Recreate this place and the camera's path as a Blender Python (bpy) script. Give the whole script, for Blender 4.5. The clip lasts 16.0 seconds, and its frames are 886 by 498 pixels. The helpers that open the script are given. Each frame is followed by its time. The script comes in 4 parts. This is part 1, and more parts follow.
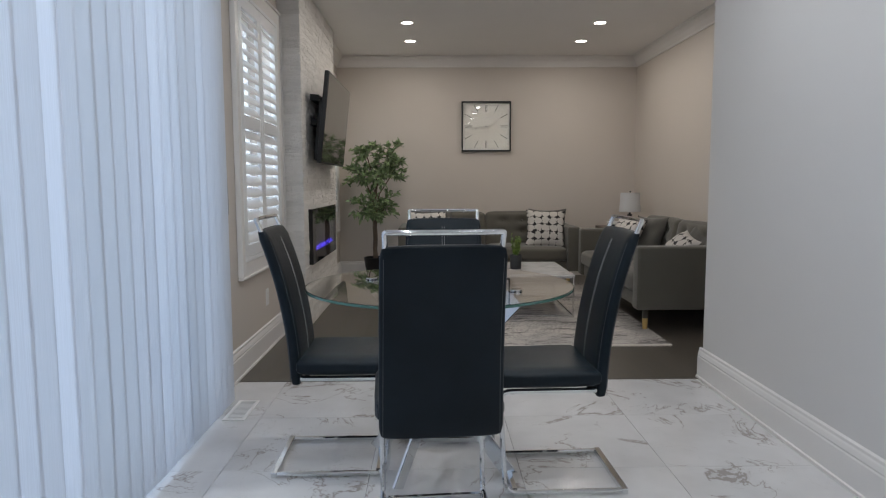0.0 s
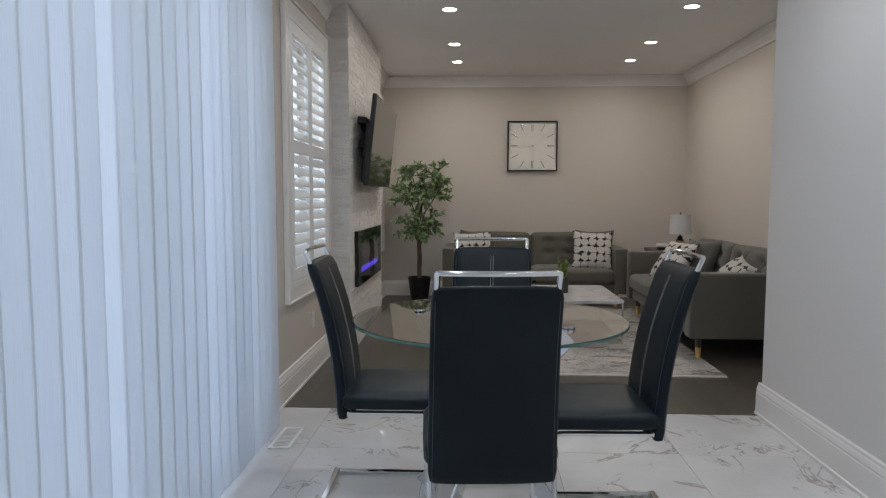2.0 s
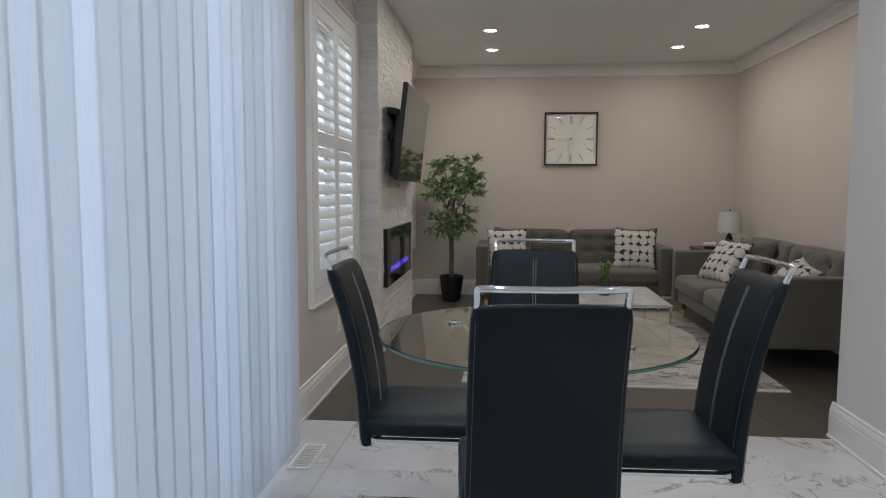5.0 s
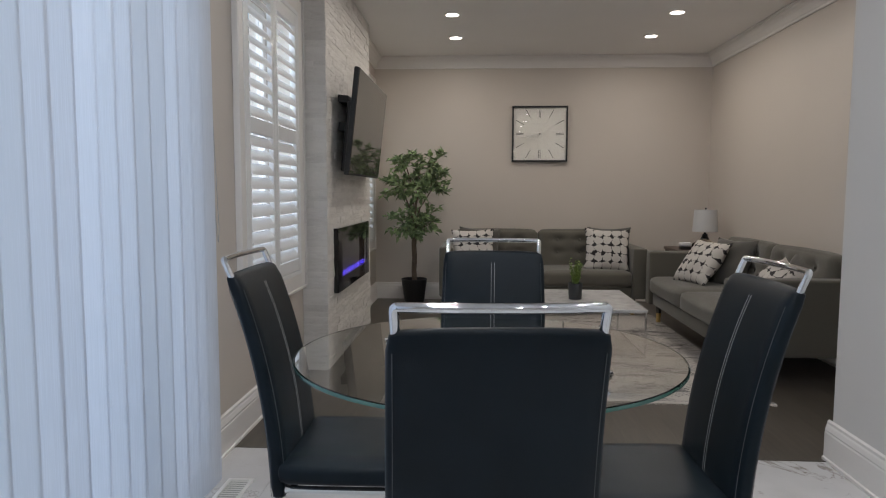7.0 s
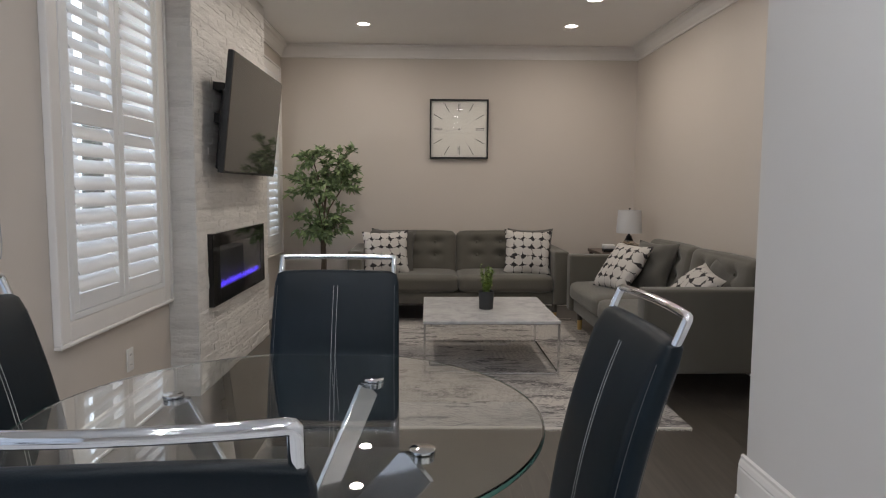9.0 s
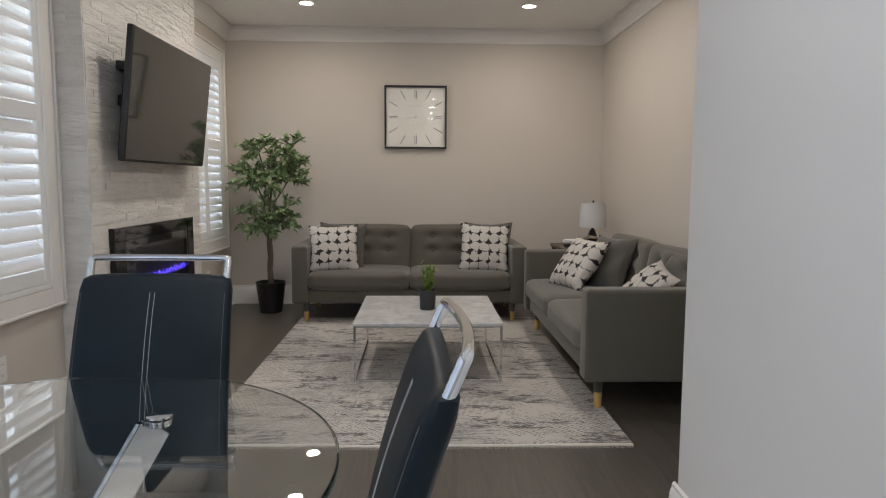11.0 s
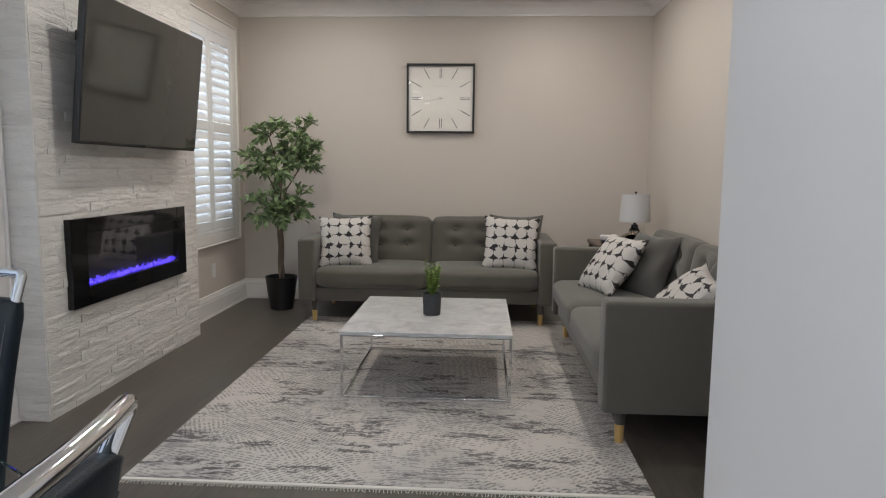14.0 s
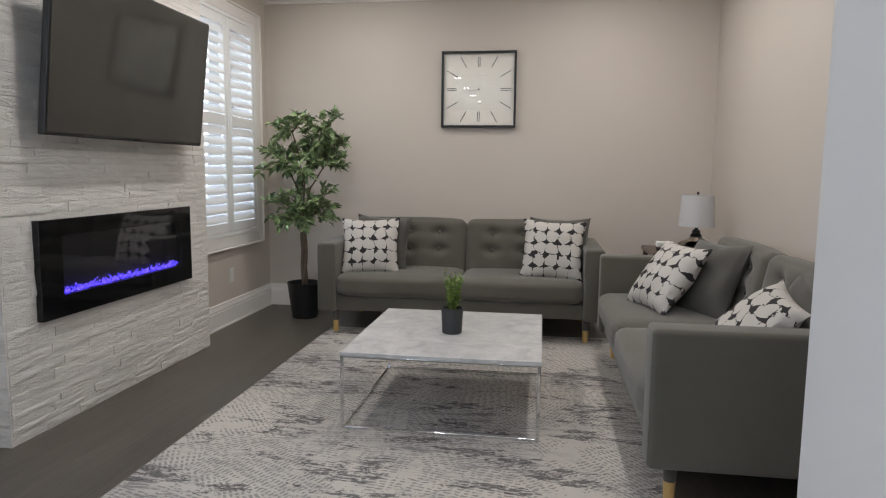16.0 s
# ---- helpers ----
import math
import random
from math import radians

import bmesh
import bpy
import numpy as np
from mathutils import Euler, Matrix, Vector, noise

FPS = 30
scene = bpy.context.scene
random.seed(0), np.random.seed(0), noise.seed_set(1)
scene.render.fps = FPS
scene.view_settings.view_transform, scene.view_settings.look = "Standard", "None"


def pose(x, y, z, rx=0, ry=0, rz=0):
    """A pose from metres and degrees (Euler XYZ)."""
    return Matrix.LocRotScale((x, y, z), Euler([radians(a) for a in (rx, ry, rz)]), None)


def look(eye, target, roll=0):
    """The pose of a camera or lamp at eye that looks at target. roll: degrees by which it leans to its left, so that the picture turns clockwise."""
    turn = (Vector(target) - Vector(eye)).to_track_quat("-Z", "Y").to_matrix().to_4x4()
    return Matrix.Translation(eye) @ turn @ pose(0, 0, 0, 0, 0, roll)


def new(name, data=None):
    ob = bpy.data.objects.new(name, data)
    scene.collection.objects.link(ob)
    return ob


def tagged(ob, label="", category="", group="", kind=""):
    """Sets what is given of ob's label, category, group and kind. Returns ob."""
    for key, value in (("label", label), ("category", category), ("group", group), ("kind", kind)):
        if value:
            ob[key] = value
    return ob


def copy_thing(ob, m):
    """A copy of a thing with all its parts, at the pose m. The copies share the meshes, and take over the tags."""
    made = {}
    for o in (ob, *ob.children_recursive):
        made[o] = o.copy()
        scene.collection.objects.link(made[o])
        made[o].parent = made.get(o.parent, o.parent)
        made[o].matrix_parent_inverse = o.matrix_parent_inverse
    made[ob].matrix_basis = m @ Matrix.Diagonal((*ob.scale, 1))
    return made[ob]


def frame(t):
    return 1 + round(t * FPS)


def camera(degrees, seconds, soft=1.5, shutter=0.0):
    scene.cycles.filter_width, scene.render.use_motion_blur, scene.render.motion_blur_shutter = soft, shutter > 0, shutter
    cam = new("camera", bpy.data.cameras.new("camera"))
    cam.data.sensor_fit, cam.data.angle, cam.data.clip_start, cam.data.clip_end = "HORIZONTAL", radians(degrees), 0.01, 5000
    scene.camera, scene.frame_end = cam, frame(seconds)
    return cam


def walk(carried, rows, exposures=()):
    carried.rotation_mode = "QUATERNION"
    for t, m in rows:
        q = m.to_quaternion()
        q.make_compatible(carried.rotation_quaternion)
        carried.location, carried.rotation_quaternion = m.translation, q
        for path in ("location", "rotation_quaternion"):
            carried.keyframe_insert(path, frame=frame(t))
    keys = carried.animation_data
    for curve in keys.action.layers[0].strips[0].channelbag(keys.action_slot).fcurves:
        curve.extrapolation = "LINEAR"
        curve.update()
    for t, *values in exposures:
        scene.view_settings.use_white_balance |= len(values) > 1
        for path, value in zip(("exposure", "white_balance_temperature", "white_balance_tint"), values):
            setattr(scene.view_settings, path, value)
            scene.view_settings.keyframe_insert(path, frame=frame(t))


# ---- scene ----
cam = camera(67.4, 16.0, 1.15)
PATH = [
    (0, (0.228, 0.241, 1.171), (0.255, 2.231, 0.971), -0.2),
    (0.5, (0.222, 0.24, 1.171), (0.215, 2.231, 0.978), -0.1),
    (1, (0.219, 0.253, 1.192), (0.18, 2.244, 1.009), 0.0),
    (1.5, (0.208, 0.272, 1.21), (0.138, 2.263, 1.041), 0.1),
    (2, (0.194, 0.304, 1.241), (0.096, 2.295, 1.083), 0.1),
    (2.5, (0.178, 0.334, 1.283), (0.06, 2.325, 1.127), 0.2),
    (3, (0.157, 0.354, 1.313), (0.017, 2.342, 1.152), 0.2),
    (3.5, (0.14, 0.401, 1.304), (-0.021, 2.388, 1.139), 0.2),
    (6, (0.179, 0.842, 1.216), (-0.014, 2.825, 1.038), 0.2),
    (6.5, (0.199, 0.959, 1.208), (0.044, 2.945, 1.034), 0.2),
    (7, (0.223, 1.078, 1.212), (0.114, 3.068, 1.041), 0.2),
    (7.5, (0.271, 1.222, 1.226), (0.206, 3.214, 1.059), 0.2),
    (8, (0.342, 1.372, 1.238), (0.32, 3.365, 1.071), 0.1),
    (8.5, (0.431, 1.456, 1.23), (0.447, 3.448, 1.057), 0.2),
    (9, (0.548, 1.563, 1.242), (0.597, 3.554, 1.06), 0.3),
    (9.5, (0.649, 1.668, 1.241), (0.726, 3.658, 1.056), 0.3),
    (10, (0.749, 1.742, 1.227), (0.844, 3.731, 1.037), 0.2),
    (12.5, (1.142, 2.188, 1.222), (1.11, 4.176, 1.002), 0.5),
    (13, (1.188, 2.261, 1.219), (1.124, 4.247, 0.992), 0.5),
    (13.5, (1.222, 2.359, 1.225), (1.132, 4.343, 0.993), 0.6),
    (14, (1.258, 2.484, 1.219), (1.146, 4.466, 0.983), 0.6),
    (14.5, (1.314, 2.608, 1.216), (1.176, 4.589, 0.975), 0.6),
    (15, (1.364, 2.748, 1.2), (1.192, 4.726, 0.96), 0.7),
    (15.5, (1.397, 2.899, 1.196), (1.172, 4.872, 0.96), 0.7),
    (16, (1.414, 3.026, 1.193), (1.124, 4.991, 0.959), 0.6),
]
walk(cam, [(t, look(eye, target, roll)) for t, eye, target, roll in PATH],
     [(0, -0.21, 6350, 10), (3.5, -0.24, 6400, 10), (7, -0.23, 6450, 11), (9, -0.07, 6580, 12), (10.2, 0.06, 6560, 11), (12.5, 0.22, 6400, 10), (16, 0.37, 6150, 10)])

# ---- light ----
world = bpy.data.worlds.new("sky")
scene.world = world
world.use_nodes = True
wn = world.node_tree
sky = wn.nodes.new("ShaderNodeTexSky")
sky.sky_type, sky.sun_disc = "NISHITA", False
sky.sun_elevation, sky.sun_rotation = radians(49), radians(128)
wn.links.new(sky.outputs[0], wn.nodes["Background"].inputs[0])
wn.nodes["Background"].inputs[1].default_value = 0.15
sun = new("sun", bpy.data.lights.new("sun", "SUN"))
sun.data.energy, sun.data.angle, sun.data.color = 1.5, radians(12), (1.0, 0.96, 0.9)
sun.matrix_world = look((9, -3, 12), (0, 4, 0))


def area_lamp(name, m, sx, sy, power, colour, shape="RECTANGLE"):
    data = bpy.data.lights.new(name, "AREA")
    data.shape, data.size, data.size_y, data.energy, data.color = shape, sx, sy, power, colour
    ob = new(name, data)
    ob.matrix_world = m
    return ob


DAY = (0.56, 0.74, 1.0)
WARM = (1.0, 0.928, 0.84)
SKYLIGHT = (0.74, 0.86, 1.0)
COOL = (0.92, 0.96, 1.0)
area_lamp("door_daylight", look((-1.10, 1.2, 1.15), (1, 1.2, 1.15)), 4.9, 2.1, 37, DAY)
area_lamp("window_daylight", look((-1.36, 4.84, 1.55), (1, 4.84, 1.45)), 0.95, 1.6, 16, SKYLIGHT)
area_lamp("window_daylight", look((-1.36, 7.82, 1.55), (1, 7.82, 1.45)), 0.95, 1.6, 16, SKYLIGHT)
CEIL = 2.70
SPOTS = [(x, y) for y in (7.65, 6.81, 5.62, 3.06, 1.78, 0.60, -0.60) for x in (-0.02 if y > 4.2 else 0.0, 1.84 if y > 4.2 else 1.15)]
SPOT_POWER = 6.0

# ---- materials ----


def node(nt, kind, **values):
    n = nt.nodes.new("ShaderNode" + kind)
    for key, value in values.items():
        key = key.replace("_", " ")
        if key in n.inputs:
            n.inputs[key].default_value = value
    return n


def op(nt, what, a, b=None, c=None):
    n = nt.nodes.new("ShaderNodeMath")
    n.operation = what
    for i, v in enumerate((a, b, c)):
        if v is None:
            continue
        if isinstance(v, (int, float)):
            n.inputs[i].default_value = v
        else:
            nt.links.new(v, n.inputs[i])
    return n.outputs[0]


def ramp(nt, fac, stops):
    n = nt.nodes.new("ShaderNodeValToRGB")
    while len(n.color_ramp.elements) < len(stops):
        n.color_ramp.elements.new(0.5)
    for e, (p, c) in zip(n.color_ramp.elements, stops):
        e.position, e.color = p, (*c, 1) if len(c) == 3 else c
    nt.links.new(fac, n.inputs[0])
    return n.outputs[0]


def mixc(nt, fac, a, b):
    n = nt.nodes.new("ShaderNodeMix")
    n.data_type = "RGBA"
    for s, v in ((0, fac), (6, a), (7, b)):
        if isinstance(v, (int, float)):
            n.inputs[s].default_value = v
        elif isinstance(v, tuple):
            n.inputs[s].default_value = (*v, 1)
        else:
            nt.links.new(v, n.inputs[s])
    return n.outputs[2]


def coords(nt, scale=(1, 1, 1), rot=(0, 0, 0), world_space=False):
    tc = nt.nodes.new("ShaderNodeTexCoord")
    mp = nt.nodes.new("ShaderNodeMapping")
    mp.inputs["Scale"].default_value = scale
    mp.inputs["Rotation"].default_value = rot
    if world_space:
        g = nt.nodes.new("ShaderNodeNewGeometry")
        nt.links.new(g.outputs["Position"], mp.inputs[0])
    else:
        nt.links.new(tc.outputs["Object"], mp.inputs[0])
    return mp.outputs[0]


def noise_tex(nt, vec, scale, detail=4.0, rough=0.55, distort=0.0):
    n = node(nt, "TexNoise", Scale=scale, Detail=detail, Roughness=rough, Distortion=distort)
    nt.links.new(vec, n.inputs["Vector"])
    return n.outputs[0]


def begin(name):
    m = bpy.data.materials.new(name)
    m.use_nodes = True
    nt = m.node_tree
    return m, nt, nt.nodes["Principled BSDF"]


def bump(nt, bsdf, height, strength, distance=0.002):
    b = node(nt, "Bump", Strength=strength, Distance=distance)
    nt.links.new(height, b.inputs["Height"])
    nt.links.new(b.outputs[0], bsdf.inputs["Normal"])


def plain(name, colour, rough=0.5, metal=0.0, vary=0.12, scale=3.0, grain=200.0, relief=0.1, depth=0.001, world_space=True, gloss_vary=0.1, **extra):
    """A painted, cast or woven surface with two scales of variation."""
    m, nt, b = begin(name)
    v = coords(nt, world_space=world_space)
    big, fine = noise_tex(nt, v, scale, 3), noise_tex(nt, v, grain, 3)
    f = op(nt, "ADD", op(nt, "MULTIPLY", big, 0.7), op(nt, "MULTIPLY", fine, 0.3))
    lo, hi = tuple(c * (1 - vary) for c in colour), tuple(min(1, c * (1 + vary)) for c in colour)
    nt.links.new(ramp(nt, f, [(0.3, lo), (0.7, hi)]), b.inputs["Base Color"])
    nt.links.new(op(nt, "ADD", op(nt, "MULTIPLY", big, gloss_vary), rough - gloss_vary / 2), b.inputs["Roughness"])
    b.inputs["Metallic"].default_value = metal
    for key, value in extra.items():
        b.inputs[key.replace("_", " ")].default_value = value
    bump(nt, b, fine, relief, depth)
    return m


WALL = plain("wall_paint", (0.605, 0.546, 0.488), 0.6, vary=0.02, scale=1.2, grain=350, relief=0.06)
WALL_GREY = plain("wall_paint_grey", (0.69, 0.67, 0.65), 0.55, vary=0.02, scale=1.2, grain=350, relief=0.06)
CEILING = plain("ceiling_paint", (0.88, 0.86, 0.84), 0.8, vary=0.02, scale=1.5, grain=250, relief=0.1)
TRIM = plain("trim_paint", (0.80, 0.77, 0.74), 0.35, vary=0.02, scale=4, grain=120, relief=0.03)
SHUTTER = plain("shutter_paint", (0.82, 0.82, 0.82), 0.35, vary=0.02, scale=5, grain=90, relief=0.03)
BLACK_GLOSS = plain("black_glass", (0.006, 0.006, 0.007), 0.06, vary=0.3, gloss_vary=0.03, relief=0.0)
BLACK_PLASTIC = plain("black_plastic", (0.015, 0.015, 0.016), 0.45, vary=0.2)
SCREEN = plain("tv_screen", (0.046, 0.045, 0.040), 0.055, vary=0.1, gloss_vary=0.02, relief=0.0, Specular_IOR_Level=0.5)
CHROME = plain("chrome", (0.74, 0.75, 0.76), 0.08, 1.0, vary=0.03, gloss_vary=0.06, relief=0.02, grain=60)
EDGE_STITCH = plain("grey_thread", (0.085, 0.09, 0.095), 0.8, vary=0.1)
STITCH = plain("white_thread", (0.36, 0.36, 0.36), 0.8, vary=0.1)
PLASTIC_WHITE = plain("white_plastic", (0.75, 0.74, 0.72), 0.35, vary=0.03)
POT = plain("black_pot", (0.012, 0.012, 0.013), 0.4, vary=0.3, grain=80)
POT_GREY = plain("charcoal_pot", (0.035, 0.037, 0.04), 0.6, vary=0.2, grain=150)
SOIL = plain("soil", (0.04, 0.028, 0.018), 0.95, vary=0.5, grain=60, relief=1.0, depth=0.01)
BRASS = plain("pale_wood_leg", (0.55, 0.36, 0.13), 0.4, vary=0.15, grain=40)
BARK = plain("bark", (0.15, 0.11, 0.08), 0.85, vary=0.4, scale=8, grain=70, relief=0.8, depth=0.004)
BROWN_WOOD = plain("brown_table", (0.10, 0.07, 0.055), 0.4, vary=0.3, scale=6, grain=50)
GRASS = plain("lawn", (0.06, 0.09, 0.03), 0.9, vary=0.4, scale=2, grain=30, relief=1.0, depth=0.02)
FABRIC_COLOUR = (0.102, 0.094, 0.076)


def fabric(name, colour, vary=0.18):
    m, nt, b = begin(name)
    v = coords(nt)
    big, weave = noise_tex(nt, v, 2.5, 3), noise_tex(nt, v, 420, 2)
    f = op(nt, "ADD", op(nt, "MULTIPLY", big, 0.5), op(nt, "MULTIPLY", weave, 0.5))
    nt.links.new(ramp(nt, f, [(0.3, tuple(c * (1 - vary) for c in colour)), (0.7, tuple(c * (1 + vary) for c in colour))]), b.inputs["Base Color"])
    b.inputs["Roughness"].default_value = 0.85
    b.inputs["Sheen Weight"].default_value = 0.25
    b.inputs["Sheen Roughness"].default_value = 0.5
    bump(nt, b, op(nt, "ADD", weave, op(nt, "MULTIPLY", noise_tex(nt, v, 14, 2), 1.2)), 0.35, 0.002)
    return m


SOFA = fabric("sofa_fabric", FABRIC_COLOUR)
SOFA_DARK = fabric("cushion_fabric", (0.085, 0.080, 0.070))


def leather():
    m, nt, b = begin("black_leather")
    v = coords(nt)
    vo = node(nt, "TexVoronoi", Scale=450.0)
    nt.links.new(v, vo.inputs["Vector"])
    big = noise_tex(nt, v, 4, 4)
    nt.links.new(ramp(nt, big, [(0.3, (0.003, 0.0065, 0.0095)), (0.7, (0.007, 0.013, 0.0185))]), b.inputs["Base Color"])
    nt.links.new(op(nt, "ADD", op(nt, "MULTIPLY", big, 0.16), 0.34), b.inputs["Roughness"])
    b.inputs["Specular IOR Level"].default_value = 0.21
    bump(nt, b, op(nt, "ADD", op(nt, "MULTIPLY", vo.outputs[0], 0.4), op(nt, "MULTIPLY", noise_tex(nt, v, 9, 2), 2.0)), 0.22, 0.002)
    return m


LEATHER = leather()


def marble_tile():
    m, nt, b = begin("marble_tile")
    oi = nt.nodes.new("ShaderNodeObjectInfo")
    v = coords(nt, world_space=True)
    add = nt.nodes.new("ShaderNodeVectorMath")
    add.operation = "ADD"
    nt.links.new(v, add.inputs[0])
    cx = nt.nodes.new("ShaderNodeCombineXYZ")
    for i, k in enumerate((37.0, 91.0, 53.0)):
        nt.links.new(op(nt, "MULTIPLY", oi.outputs["Random"], k), cx.inputs[i])
    nt.links.new(cx.outputs[0], add.inputs[1])
    p = add.outputs[0]
    n1 = noise_tex(nt, p, 2.4, 7, 0.62, 0.9)
    vein = op(nt, "ABSOLUTE", op(nt, "SUBTRACT", n1, 0.5))
    mask = noise_tex(nt, p, 1.9, 3)
    width = op(nt, "MULTIPLY", op(nt, "MAXIMUM", op(nt, "SUBTRACT", mask, 0.47), 0.0), 0.075)
    soft_ = op(nt, "SUBTRACT", 1.0, op(nt, "MINIMUM", op(nt, "DIVIDE", vein, op(nt, "ADD", op(nt, "MULTIPLY", width, 3.2), 0.001)), 1.0))
    core = op(nt, "LESS_THAN", vein, width)
    hair = op(nt, "ABSOLUTE", op(nt, "SUBTRACT", noise_tex(nt, p, 5.5, 4, 0.6, 0.5), 0.5))
    hairs = op(nt, "MULTIPLY", op(nt, "LESS_THAN", hair, 0.0035), op(nt, "GREATER_THAN", mask, 0.52))
    cloud = noise_tex(nt, p, 3, 4)
    base = ramp(nt, cloud, [(0.3, (0.60, 0.59, 0.585)), (0.65, (0.69, 0.68, 0.675))])
    c1 = mixc(nt, op(nt, "MULTIPLY", soft_, 0.50), base, (0.34, 0.31, 0.29))
    c1 = mixc(nt, op(nt, "MULTIPLY", hairs, 0.25), c1, (0.36, 0.33, 0.31))
    nt.links.new(mixc(nt, op(nt, "MULTIPLY", core, 0.55), c1, (0.26, 0.21, 0.18)), b.inputs["Base Color"])
    b.inputs["Roughness"].default_value = 0.16
    bump(nt, b, cloud, 0.02, 0.002)
    return m


TILE = marble_tile()
GROUT = plain("grout", (0.55, 0.54, 0.52), 0.9, vary=0.1)


def dark_wood():
    m, nt, b = begin("dark_wood_floor")
    oi = nt.nodes.new("ShaderNodeObjectInfo")
    v = coords(nt, (14, 0.9, 1), world_space=True)
    add = nt.nodes.new("ShaderNodeVectorMath")
    add.operation = "ADD"
    cx = nt.nodes.new("ShaderNodeCombineXYZ")
    nt.links.new(op(nt, "MULTIPLY", oi.outputs["Random"], 60.0), cx.inputs[1])
    nt.links.new(v, add.inputs[0])
    nt.links.new(cx.outputs[0], add.inputs[1])
    g = noise_tex(nt, add.outputs[0], 3.0, 6, 0.6, 0.6)
    f = op(nt, "ADD", op(nt, "MULTIPLY", g, 0.93), op(nt, "MULTIPLY", oi.outputs["Random"], 0.07))
    nt.links.new(ramp(nt, f, [(0.3, (0.060, 0.051, 0.041)), (0.5, (0.088, 0.076, 0.062)), (0.75, (0.124, 0.108, 0.089))]), b.inputs["Base Color"])
    nt.links.new(op(nt, "ADD", op(nt, "MULTIPLY", g, 0.2), 0.26), b.inputs["Roughness"])
    bump(nt, b, g, 0.08, 0.002)
    return m


WOOD = dark_wood()


def stone_mat():
    m, nt, b = begin("ledger_stone")
    oi = nt.nodes.new("ShaderNodeObjectInfo")
    g = nt.nodes.new("ShaderNodeNewGeometry")
    v = coords(nt, (1, 1, 3.2), (0.25, 0, 0), world_space=True)
    n1, n2 = noise_tex(nt, v, 11, 6, 0.65, 0.6), noise_tex(nt, v, 70, 5, 0.7)
    r = op(nt, "FRACT", op(nt, "ADD", oi.outputs["Random"], g.outputs["Random Per Island"]))
    f = op(nt, "ADD", op(nt, "ADD", op(nt, "MULTIPLY", n1, 0.55), op(nt, "MULTIPLY", n2, 0.15)), op(nt, "MULTIPLY", r, 0.3))
    nt.links.new(ramp(nt, f, [(0.25, (0.70, 0.67, 0.635)), (0.5, (0.82, 0.79, 0.75)), (0.8, (0.89, 0.86, 0.825))]), b.inputs["Base Color"])
    b.inputs["Roughness"].default_value = 0.75
    bump(nt, b, op(nt, "ADD", n1, op(nt, "MULTIPLY", n2, 0.5)), 0.9, 0.018)
    return m


STONE = stone_mat()


